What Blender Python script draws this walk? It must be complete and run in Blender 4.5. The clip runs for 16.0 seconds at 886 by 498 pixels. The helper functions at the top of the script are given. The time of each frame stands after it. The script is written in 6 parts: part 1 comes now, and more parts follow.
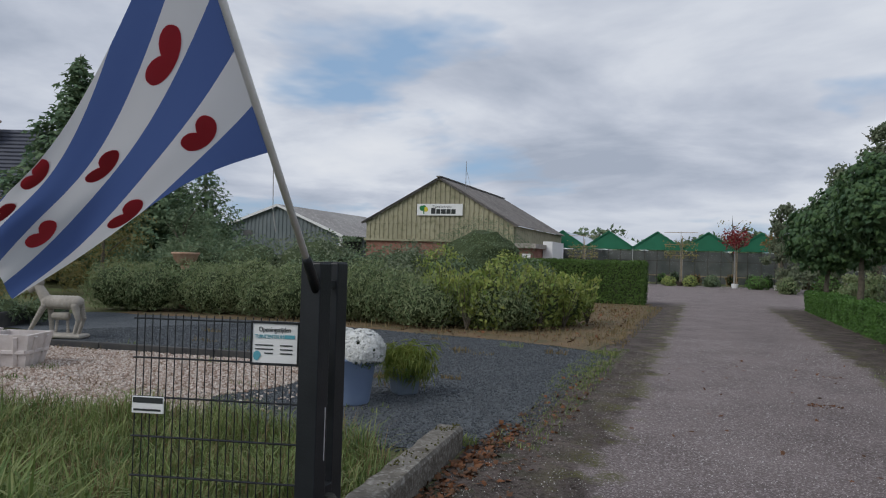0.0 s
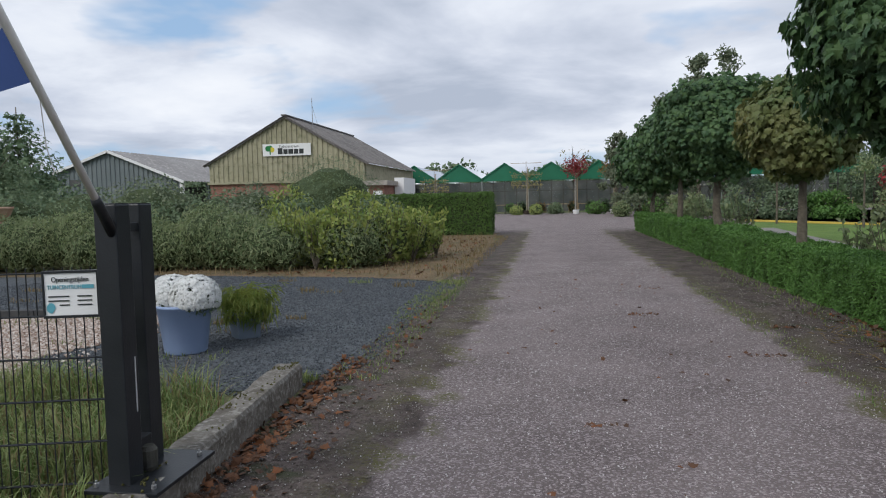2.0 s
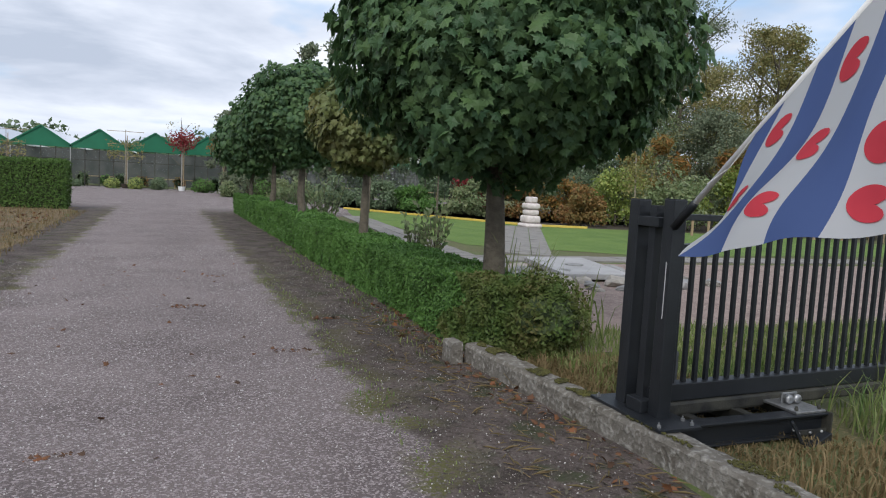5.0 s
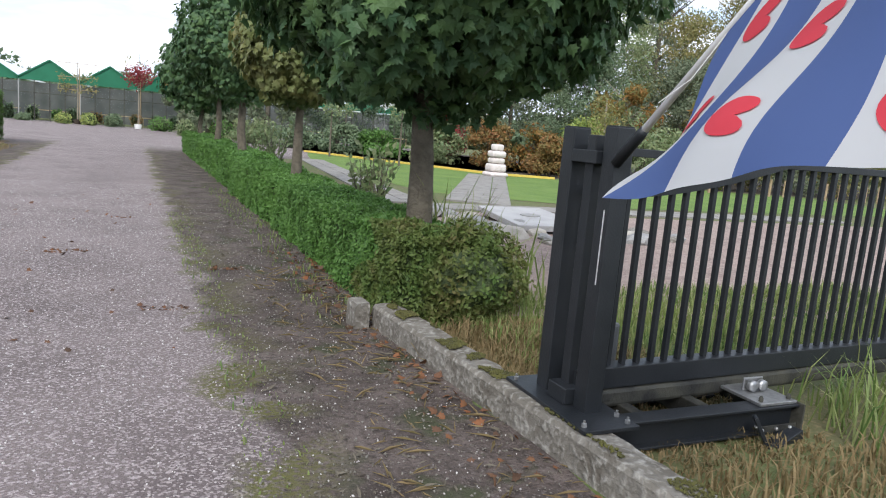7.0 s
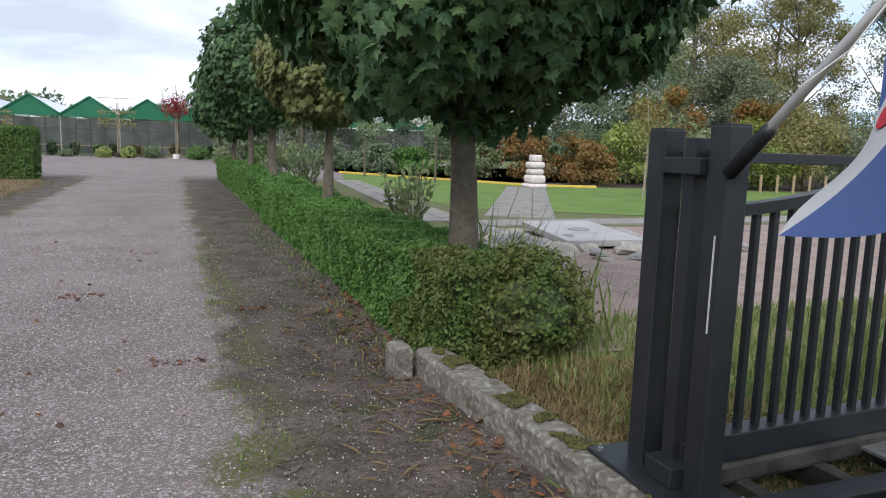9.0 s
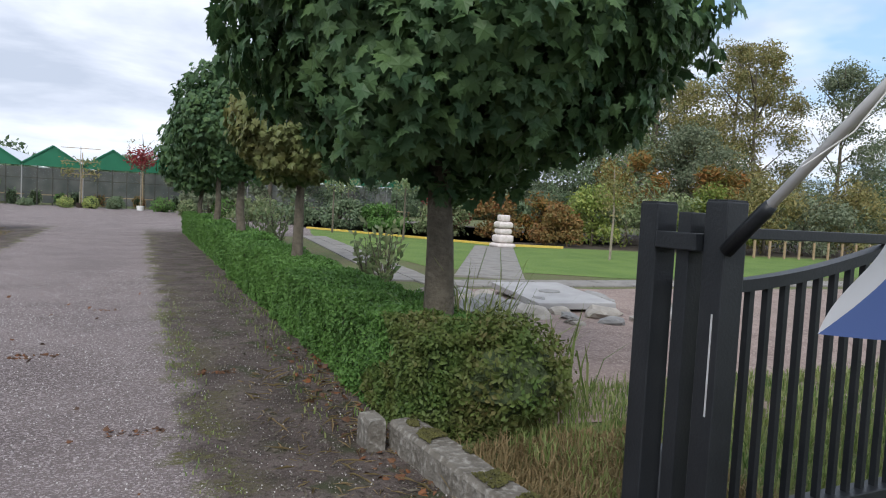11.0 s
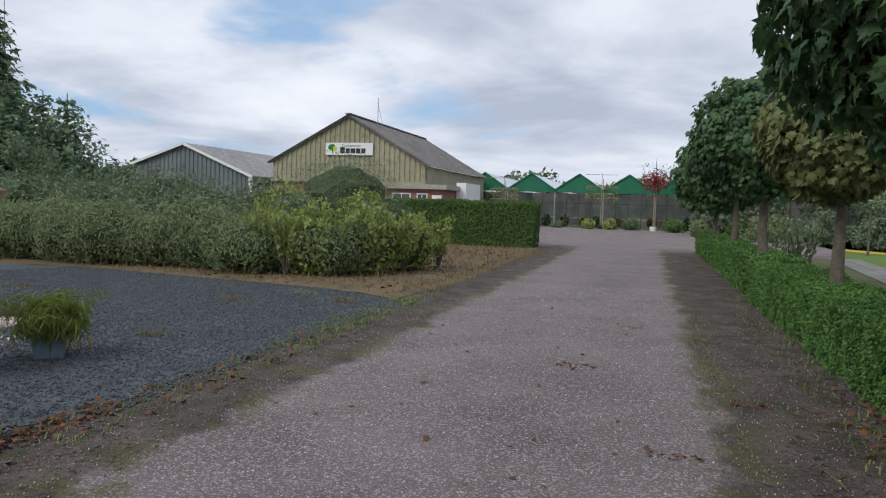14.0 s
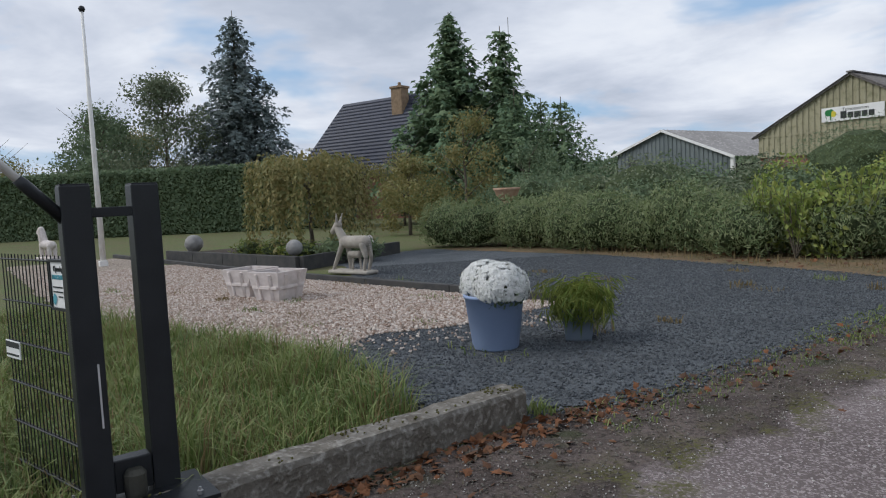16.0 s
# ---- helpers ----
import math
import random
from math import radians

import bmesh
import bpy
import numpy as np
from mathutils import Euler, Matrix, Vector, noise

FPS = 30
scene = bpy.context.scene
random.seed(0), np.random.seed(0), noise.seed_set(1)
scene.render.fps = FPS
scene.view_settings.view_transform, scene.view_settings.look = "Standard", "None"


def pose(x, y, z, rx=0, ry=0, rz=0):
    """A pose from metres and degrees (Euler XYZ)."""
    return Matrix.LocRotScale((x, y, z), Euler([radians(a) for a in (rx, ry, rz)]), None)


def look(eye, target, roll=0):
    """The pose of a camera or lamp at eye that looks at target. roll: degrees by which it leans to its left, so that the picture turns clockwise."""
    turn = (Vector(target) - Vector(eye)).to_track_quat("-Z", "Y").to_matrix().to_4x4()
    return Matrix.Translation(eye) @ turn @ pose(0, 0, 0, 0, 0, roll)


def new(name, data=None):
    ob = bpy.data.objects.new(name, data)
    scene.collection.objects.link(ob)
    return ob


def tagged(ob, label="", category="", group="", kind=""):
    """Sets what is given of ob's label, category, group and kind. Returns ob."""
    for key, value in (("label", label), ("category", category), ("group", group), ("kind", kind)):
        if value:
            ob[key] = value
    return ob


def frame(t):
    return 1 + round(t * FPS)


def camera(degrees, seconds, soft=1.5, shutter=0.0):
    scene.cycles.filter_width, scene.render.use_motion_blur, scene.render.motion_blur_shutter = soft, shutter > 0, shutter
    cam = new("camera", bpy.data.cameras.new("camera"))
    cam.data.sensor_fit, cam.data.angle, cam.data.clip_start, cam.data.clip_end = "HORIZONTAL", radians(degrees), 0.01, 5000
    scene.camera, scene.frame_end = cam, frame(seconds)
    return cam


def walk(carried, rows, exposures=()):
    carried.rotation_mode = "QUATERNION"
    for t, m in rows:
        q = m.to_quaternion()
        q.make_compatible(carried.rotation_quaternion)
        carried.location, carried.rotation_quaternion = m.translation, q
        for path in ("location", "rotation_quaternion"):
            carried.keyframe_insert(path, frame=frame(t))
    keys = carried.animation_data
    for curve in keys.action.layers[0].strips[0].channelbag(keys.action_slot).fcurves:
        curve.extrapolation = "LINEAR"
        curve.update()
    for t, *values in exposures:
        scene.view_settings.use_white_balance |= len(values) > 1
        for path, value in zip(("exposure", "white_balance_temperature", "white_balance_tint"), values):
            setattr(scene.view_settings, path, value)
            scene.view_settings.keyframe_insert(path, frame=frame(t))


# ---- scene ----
cam = camera(64.5, 16.0, 1.1)
PATH = [
    (0, (0.458, 0.026, 1.521), (-0.322, 1.867, 1.553), 1.7),
    (0.5, (0.494, 0.007, 1.505), (-0.217, 1.876, 1.472), 0.4),
    (1, (0.529, 0.063, 1.499), (-0.073, 1.97, 1.437), 0.2),
    (1.5, (0.589, 0.109, 1.482), (0.016, 2.023, 1.387), -0.6),
    (2, (0.647, 0.116, 1.48), (0.256, 2.072, 1.338), -1.3),
    (2.5, (0.61, 0.157, 1.48), (0.53, 2.149, 1.316), 0.8),
    (3, (0.668, 0.187, 1.469), (0.773, 2.176, 1.288), 2.9),
    (3.5, (0.888, 0.227, 1.476), (1.105, 2.207, 1.286), 3.8),
    (4, (0.995, 0.363, 1.495), (1.424, 2.308, 1.309), 2.1),
    (4.5, (1.121, 0.54, 1.529), (1.784, 2.419, 1.348), 3.8),
    (5, (1.466, 0.662, 1.518), (2.123, 2.542, 1.339), 3.1),
    (7.5, (2.407, 1.738, 1.394), (3.148, 3.564, 1.055), 5.1),
    (8, (2.513, 1.961, 1.393), (3.16, 3.821, 1.042), 2.2),
    (8.5, (2.488, 2.095, 1.397), (3.104, 3.97, 1.073), 1.7),
    (11, (2.438, 2.331, 1.443), (3.157, 4.194, 1.324), 3.0),
    (11.5, (2.428, 2.331, 1.447), (2.981, 4.249, 1.329), 2.4),
    (12, (2.394, 2.358, 1.441), (2.694, 4.332, 1.32), 1.9),
    (12.5, (2.364, 2.406, 1.429), (2.412, 4.402, 1.31), 1.5),
    (13, (2.319, 2.371, 1.446), (2.175, 4.363, 1.332), 1.7),
    (13.5, (2.287, 2.362, 1.454), (1.901, 4.321, 1.343), 1.9),
    (14, (2.237, 2.484, 1.448), (1.596, 4.375, 1.326), 1.8),
    (14.5, (2.121, 2.49, 1.426), (1.158, 4.239, 1.294), 0.9),
    (15, (2.039, 2.462, 1.419), (0.816, 4.04, 1.286), -0.2),
    (15.5, (1.865, 2.523, 1.38), (0.363, 3.835, 1.226), -0.8),
    (16, (1.649, 2.633, 1.376), (-0.012, 3.739, 1.227), -2.8),
]
DRIVE_TURN = pose(0, 0, 0, 0, 0, -2.5)
walk(cam, [(t, DRIVE_TURN @ look(eye, target, roll)) for t, eye, target, roll in PATH], [(t, stops, 6330, 9.2) for t, stops in ((0.0, -0.28), (1.0, -0.02), (2.0, 0.04), (3.0, 0.15), (5.0, 0.3), (7.5, 1.02), (8.0, 0.92), (8.5, 0.76), (11.0, 0.48), (12.5, 0.28), (14.0, 0.05), (16.0, 0.0))])

# ---- sky and sun ----
world = bpy.data.worlds.new("world")
scene.world = world
world.use_nodes = True
wn, wl = world.node_tree.nodes, world.node_tree.links
wn.clear()
sky = wn.new("ShaderNodeTexSky")
sky.sky_type, sky.sun_disc = "NISHITA", False
sky.sun_elevation, sky.sun_rotation = radians(32), radians(215)
wcoord = wn.new("ShaderNodeTexCoord")
wsep = wn.new("ShaderNodeSeparateXYZ")
wl.new(wcoord.outputs["Generated"], wsep.inputs[0])


def wmath(op, a, b=0.0, c=None):
    n = wn.new("ShaderNodeMath")
    n.operation = op
    for i, v in enumerate((a, b) if c is None else (a, b, c)):
        if isinstance(v, (int, float)):
            n.inputs[i].default_value = v
        else:
            wl.new(v, n.inputs[i])
    return n.outputs[0]


def wramp(fac, stops):
    n = wn.new("ShaderNodeValToRGB")
    el = n.color_ramp.elements
    while len(el) < len(stops):
        el.new(0.5)
    for e, (p, c) in zip(el, stops):
        e.position, e.color = p, (*c, 1)
    wl.new(fac, n.inputs[0])
    return n.outputs[0]


def wmix(fac, a, b):
    n = wn.new("ShaderNodeMix")
    n.data_type = "RGBA"
    for sock, v in ((n.inputs[0], fac), (n.inputs[6], a), (n.inputs[7], b)):
        if isinstance(v, (int, float)):
            sock.default_value = v
        elif isinstance(v, tuple):
            sock.default_value = (*v, 1)
        else:
            wl.new(v, sock)
    return n.outputs[2]


up = wmath("MAXIMUM", wsep.outputs[2], 0.0)
flat = wmath("ADD", up, 0.16)
cloud_xy = wn.new("ShaderNodeCombineXYZ")
wl.new(wmath("DIVIDE", wsep.outputs[0], flat), cloud_xy.inputs[0])
wl.new(wmath("DIVIDE", wsep.outputs[1], flat), cloud_xy.inputs[1])


def wnoise(scale, detail, offset, rough=0.55):
    m = wn.new("ShaderNodeMapping")
    m.inputs["Location"].default_value = offset
    wl.new(cloud_xy.outputs[0], m.inputs["Vector"])
    n = wn.new("ShaderNodeTexNoise")
    n.inputs["Scale"].default_value, n.inputs["Detail"].default_value, n.inputs["Roughness"].default_value = scale, detail, rough
    n.inputs["Distortion"].default_value = 0.25
    wl.new(m.outputs[0], n.inputs["Vector"])
    return n.outputs["Fac"]


shade = wramp(wnoise(0.95, 6, (3.1, 0.4, 0)), [(0.34, (0.45, 0.50, 0.60)), (0.47, (0.62, 0.66, 0.755)), (0.58, (0.79, 0.82, 0.89)), (0.70, (0.90, 0.915, 0.955))])
blue = wmix(1.0, (0.42, 0.62, 0.90), (0.42, 0.62, 0.90))
skyblue = wn.new("ShaderNodeVectorMath")
skyblue.operation = "SCALE"
skyblue.inputs["Scale"].default_value = 0.08
wl.new(sky.outputs[0], skyblue.inputs[0])
bluemix = wmix(0.35, blue, skyblue.outputs[0])
gap = wramp(wnoise(0.75, 5, (7.3, 1.7, 0)), [(0.54, (0, 0, 0)), (0.64, (1, 1, 1))])
clouds = wmix(gap, shade, bluemix)
horizon = wramp(up, [(0.0, (1, 1, 1)), (0.10, (0, 0, 0))])
hz_fac = wmath("MULTIPLY", horizon, 0.55)
final = wmix(hz_fac, clouds, (0.50, 0.56, 0.66))
background = wn.new("ShaderNodeBackground")
background.inputs["Strength"].default_value = 1.0
wl.new(final, background.inputs["Color"])
wout = wn.new("ShaderNodeOutputWorld")
wl.new(background.outputs[0], wout.inputs[0])

sun_data = bpy.data.lights.new("sun", "SUN")
sun_data.energy, sun_data.angle, sun_data.color = 1.7, radians(25), (1.0, 0.96, 0.9)
sun = new("sun", sun_data)
sun.matrix_world = look((-20, -28, 30), (0, 0, 0))

# ---- materials ----


def mat(name, c1, c2=None, scale=4.0, rough=0.8, metal=0.0, bump=0.0, bump_scale=60.0, island=None, leafy=False, fine=None, spec=0.3, cell=False):
    """c1, c2: the two tones that a broad noise mixes; fine: a third tone in small specks; island: a tone that varies piece by piece."""
    if leafy and max(c1) < 0.3:
        c1, c2, island = [tuple(v * 1.75 for v in c) for c in (c1, c2, island)]
    m = bpy.data.materials.new(name)
    m.use_nodes = True
    n, l = m.node_tree.nodes, m.node_tree.links
    p = n["Principled BSDF"]
    p.inputs["Roughness"].default_value, p.inputs["Metallic"].default_value = rough, metal
    p.inputs["Specular IOR Level"].default_value = spec
    geo = n.new("ShaderNodeNewGeometry")

    def noise_out(s, d):
        t = n.new("ShaderNodeTexNoise")
        t.inputs["Scale"].default_value, t.inputs["Detail"].default_value = s, d
        l.new(geo.outputs["Position"], t.inputs["Vector"])
        return t.outputs["Fac"]

    def ramp(fac, lo, hi):
        r = n.new("ShaderNodeMapRange")
        r.inputs[1].default_value, r.inputs[2].default_value = lo, hi
        l.new(fac, r.inputs[0])
        return r.outputs[0]

    def mix(fac, a, b):
        x = n.new("ShaderNodeMix")
        x.data_type = "RGBA"
        for sock, v in ((x.inputs[0], fac), (x.inputs[6], a), (x.inputs[7], b)):
            if isinstance(v, tuple):
                sock.default_value = (*v, 1)
            elif isinstance(v, float):
                sock.default_value = v
            else:
                l.new(v, sock)
        return x.outputs[2]

    col = mix(ramp(noise_out(scale, 6), 0.35, 0.65), c1, c2 or tuple(v * 0.8 for v in c1))
    if fine:
        if cell:
            v = n.new("ShaderNodeTexVoronoi")
            v.inputs["Scale"].default_value = bump_scale
            l.new(geo.outputs["Position"], v.inputs["Vector"])
            sepc = n.new("ShaderNodeSeparateColor")
            l.new(v.outputs["Color"], sepc.inputs[0])
            col = mix(ramp(sepc.outputs[0], 0.55, 1.0), col, fine)
        else:
            col = mix(ramp(noise_out(bump_scale, 3), 0.5, 0.72), col, fine)
    if island:
        col = mix(ramp(geo.outputs["Random Per Island"], 0.15, 1.0), col, island)
    l.new(col, p.inputs["Base Color"])
    if bump:
        b = n.new("ShaderNodeBump")
        b.inputs["Strength"].default_value, b.inputs["Distance"].default_value = bump, 0.02
        l.new(noise_out(bump_scale, 4), b.inputs["Height"])
        l.new(b.outputs[0], p.inputs["Normal"])
    if leafy:
        tr = n.new("ShaderNodeBsdfTranslucent")
        l.new(col, tr.inputs["Color"])
        ms = n.new("ShaderNodeMixShader")
        ms.inputs[0].default_value = 0.28
        l.new(p.outputs[0], ms.inputs[1])
        l.new(tr.outputs[0], ms.inputs[2])
        l.new(ms.outputs[0], n["Material Output"].inputs["Surface"])
    m["tone"] = name
    return m


def drive_material():
    """Worn pinkish chip-seal with earth verges and moss lines along both edges."""
    m = mat("chip_seal", (0.135, 0.108, 0.105), (0.205, 0.168, 0.163), 0.9, 0.9, bump=1.0, bump_scale=88, fine=(0.40, 0.345, 0.338), cell=True)
    n, l = m.node_tree.nodes, m.node_tree.links
    p = n["Principled BSDF"]
    base = p.inputs["Base Color"].links[0].from_socket
    geo = n.new("ShaderNodeNewGeometry")
    sep = n.new("ShaderNodeSeparateXYZ")
    l.new(geo.outputs["Position"], sep.inputs[0])

    def math_node(op, a, b=0.0):
        q = n.new("ShaderNodeMath")
        q.operation = op
        for i, v in enumerate((a, b)):
            if isinstance(v, (int, float)):
                q.inputs[i].default_value = v
            else:
                l.new(v, q.inputs[i])
        return q.outputs[0]

    def noise_out(s, d):
        t = n.new("ShaderNodeTexNoise")
        t.inputs["Scale"].default_value, t.inputs["Detail"].default_value = s, d
        l.new(geo.outputs["Position"], t.inputs["Vector"])
        return t.outputs["Fac"]

    def span(fac, lo, hi):
        r = n.new("ShaderNodeMapRange")
        r.inputs[1].default_value, r.inputs[2].default_value = lo, hi
        l.new(fac, r.inputs[0])
        return r.outputs[0]

    def mix(fac, a, b):
        x = n.new("ShaderNodeMix")
        x.data_type = "RGBA"
        l.new(fac, x.inputs[0])
        for sock, v in ((x.inputs[6], a), (x.inputs[7], b)):
            if isinstance(v, tuple):
                sock.default_value = (*v, 1)
            else:
                l.new(v, sock)
        return x.outputs[2]

    from_middle = math_node("ABSOLUTE", math_node("SUBTRACT", sep.outputs[0], 1.30))
    wob = math_node("MULTIPLY", math_node("SUBTRACT", noise_out(1.5, 9), 0.5), 0.75)
    edge = math_node("ADD", from_middle, wob)
    near_yard = span(sep.outputs[1], 33.0, 28.0)
    earth_tone = mix(span(noise_out(2.3, 9), 0.36, 0.64), (0.058, 0.044, 0.038), (0.148, 0.116, 0.103))
    earth_tone = mix(span(noise_out(26, 8), 0.46, 0.7), earth_tone, (0.045, 0.034, 0.029))
    earth_tone = mix(span(noise_out(70, 4), 0.56, 0.7), earth_tone, (0.165, 0.138, 0.125))
    earth = math_node("MULTIPLY", span(edge, 1.50, 1.62), near_yard)
    col = mix(earth, base, earth_tone)
    moss_band = math_node("MULTIPLY", span(edge, 1.36, 1.50), span(edge, 2.0, 1.62))
    moss = math_node("MULTIPLY", moss_band, span(noise_out(2.4, 9), 0.47, 0.54))
    moss = math_node("MULTIPLY", math_node("MULTIPLY", moss, near_yard), span(noise_out(38, 6), 0.36, 0.56))
    col = mix(moss, col, (0.105, 0.100, 0.034))
    shaded_moss = math_node("MULTIPLY", math_node("MULTIPLY", span(edge, 1.75, 2.1), span(noise_out(3.1, 9), 0.54, 0.64)), near_yard)
    col = mix(shaded_moss, col, (0.055, 0.058, 0.030))
    l.new(col, p.inputs["Base Color"])
    return m


M = {}
M["drive"] = drive_material()
M["ground"] = mat("rough_earth_and_grass", (0.10, 0.095, 0.045), (0.085, 0.12, 0.035), 0.9, 0.95, bump=0.6, bump_scale=30, fine=(0.19, 0.15, 0.085))
M["slate"] = mat("slate_chippings", (0.062, 0.070, 0.080), (0.100, 0.110, 0.120), 1.4, 0.85, bump=0.9, bump_scale=130, fine=(0.15, 0.165, 0.178), cell=True)
M["slate_chip"] = mat("slate_chip", (0.085, 0.095, 0.106), (0.130, 0.140, 0.150), 8, 0.7, island=(0.045, 0.052, 0.06))
M["pebble_bed"] = mat("pebble_bed", (0.17, 0.13, 0.10), (0.25, 0.20, 0.16), 5, 0.9, bump=0.8, bump_scale=45, fine=(0.50, 0.45, 0.39), cell=True)
M["pebble"] = mat("pale_pebble", (0.42, 0.345, 0.30), (0.68, 0.62, 0.56), 30, 0.7, island=(0.24, 0.16, 0.115))
M["red_gravel"] = mat("reddish_gravel", (0.19, 0.138, 0.120), (0.27, 0.205, 0.178), 2.2, 0.9, bump=0.7, bump_scale=45, fine=(0.35, 0.28, 0.245), cell=True)
M["lawn"] = mat("mown_lawn", (0.085, 0.150, 0.030), (0.125, 0.195, 0.042), 0.8, 0.95, bump=0.6, bump_scale=55, fine=(0.16, 0.215, 0.06))
M["dry"] = mat("dry_grass_ground", (0.165, 0.105, 0.06), (0.085, 0.075, 0.038), 1.8, 0.95, bump=0.7, bump_scale=30, fine=(0.27, 0.21, 0.12))
M["paving"] = mat("grey_paver", (0.19, 0.178, 0.165), (0.25, 0.235, 0.215), 3, 0.85, bump=0.3, bump_scale=50)
M["kerb"] = mat("weathered_concrete", (0.185, 0.170, 0.148), (0.105, 0.092, 0.075), 6, 0.9, bump=1.0, bump_scale=28, fine=(0.30, 0.285, 0.255))
M["moss"] = mat("moss", (0.105, 0.100, 0.030), (0.060, 0.058, 0.022), 20, 0.95, bump=0.8, bump_scale=80)
M["black"] = mat("black_powder_coat", (0.0115, 0.0135, 0.0165), (0.018, 0.020, 0.0235), 6, 0.42, bump=0.08, bump_scale=90, spec=0.4)
M["grime"] = mat("grimy_black_steel", (0.018, 0.018, 0.018), (0.060, 0.058, 0.046), 7, 0.6, bump=0.2, bump_scale=60)
M["white"] = mat("white_paint", (0.80, 0.79, 0.77), (0.72, 0.71, 0.69), 8, 0.5)
M["grey_box"] = mat("grey_plastic", (0.14, 0.145, 0.15), (0.11, 0.115, 0.12), 5, 0.6)
M["scratch"] = mat("bare_aluminium", (0.55, 0.55, 0.56), (0.65, 0.65, 0.66), 30, 0.45, metal=0.4)
M["steel"] = mat("zinc_steel", (0.42, 0.42, 0.42), (0.30, 0.30, 0.30), 30, 0.4, metal=0.8)
M["bark"] = mat("maple_bark", (0.095, 0.082, 0.062), (0.145, 0.125, 0.095), 14, 0.95, bump=0.9, bump_scale=38)
M["bark_pale"] = mat("pale_bark", (0.30, 0.26, 0.20), (0.22, 0.19, 0.145), 12, 0.9, bump=0.5, bump_scale=40)
M["maple"] = mat("maple_leaf", (0.026, 0.056, 0.026), (0.040, 0.076, 0.032), 2, 0.5, leafy=True, island=(0.056, 0.096, 0.034), spec=0.28)
M["maple_gold"] = mat("turning_maple_leaf", (0.045, 0.080, 0.028), (0.115, 0.105, 0.036), 0.9, 0.5, leafy=True, island=(0.085, 0.10, 0.035))
M["privet"] = mat("box_hedge_leaf", (0.035, 0.078, 0.018), (0.055, 0.115, 0.024), 1.3, 0.55, leafy=True, island=(0.075, 0.145, 0.035))
M["privet_core"] = mat("hedge_inside", (0.040, 0.058, 0.026), (0.075, 0.098, 0.042), 18, 0.95, bump=1.0, bump_scale=40)
M["hedge_brown"] = mat("browning_hedge_leaf", (0.045, 0.078, 0.02), (0.085, 0.075, 0.028), 3, 0.6, leafy=True, island=(0.06, 0.085, 0.02))
M["laurel"] = mat("laurel_leaf", (0.080, 0.118, 0.052), (0.118, 0.150, 0.066), 0.7, 0.5, leafy=True, island=(0.15, 0.165, 0.085))
M["laurel_light"] = mat("light_laurel_leaf", (0.085, 0.130, 0.032), (0.135, 0.175, 0.042), 2.2, 0.5, leafy=True, island=(0.19, 0.205, 0.055))
M["thuja"] = mat("thuja_hedge_leaf", (0.05, 0.095, 0.02), (0.075, 0.125, 0.028), 1.1, 0.7, leafy=True, island=(0.04, 0.07, 0.018))
M["dark_leaf"] = mat("dark_shrub_leaf", (0.058, 0.088, 0.050), (0.082, 0.114, 0.062), 1.2, 0.6, leafy=True, island=(0.105, 0.135, 0.076))
M["cypress"] = mat("cypress_spray", (0.060, 0.100, 0.060), (0.085, 0.130, 0.072), 1, 0.8, leafy=True, island=(0.105, 0.140, 0.075))
M["spruce"] = mat("blue_spruce_needles", (0.100, 0.126, 0.126), (0.135, 0.160, 0.158), 1, 0.8, leafy=True, island=(0.080, 0.098, 0.092))
M["olive"] = mat("olive_autumn_leaf", (0.12, 0.115, 0.045), (0.085, 0.10, 0.035), 0.6, 0.6, leafy=True, island=(0.17, 0.14, 0.055))
M["grey_green"] = mat("grey_green_leaf", (0.085, 0.105, 0.065), (0.06, 0.08, 0.045), 0.6, 0.6, leafy=True, island=(0.12, 0.135, 0.085))
M["orange"] = mat("orange_autumn_leaf", (0.30, 0.12, 0.03), (0.22, 0.14, 0.035), 0.8, 0.6, leafy=True, island=(0.12, 0.13, 0.04))
M["rust"] = mat("rust_red_leaf", (0.17, 0.065, 0.026), (0.14, 0.09, 0.03), 0.8, 0.6, leafy=True, island=(0.10, 0.085, 0.03))
M["red_leaf"] = mat("red_leaf", (0.24, 0.028, 0.030), (0.13, 0.02, 0.022), 1, 0.6, leafy=True, island=(0.10, 0.03, 0.03))
M["yellow"] = mat("yellow_flower", (0.44, 0.46, 0.15), (0.30, 0.36, 0.10), 5, 0.6, island=(0.10, 0.17, 0.05))
M["green_plant"] = mat("fresh_green_leaf", (0.095, 0.125, 0.024), (0.065, 0.10, 0.022), 3, 0.6, leafy=True, island=(0.135, 0.145, 0.035))
M["grass"] = mat("grass_blade", (0.040, 0.078, 0.020), (0.095, 0.125, 0.034), 1.1, 0.6, leafy=True, island=(0.15, 0.165, 0.065))
M["straw"] = mat("dry_straw", (0.30, 0.22, 0.115), (0.22, 0.16, 0.08), 3, 0.8, leafy=True, island=(0.15, 0.12, 0.055))
M["litter"] = mat("fallen_leaf", (0.20, 0.075, 0.03), (0.14, 0.07, 0.035), 6, 0.8, island=(0.075, 0.045, 0.03))
M["blue_pot"] = mat("pale_blue_plastic", (0.245, 0.325, 0.50), (0.275, 0.355, 0.53), 3, 0.45)
M["petal"] = mat("white_petal", (0.80, 0.80, 0.78), (0.84, 0.84, 0.83), 12, 0.7, island=(0.70, 0.71, 0.68), leafy=True)
M["stone"] = mat("cast_stone", (0.40, 0.365, 0.32), (0.30, 0.275, 0.24), 6, 0.9, bump=0.4, bump_scale=60)
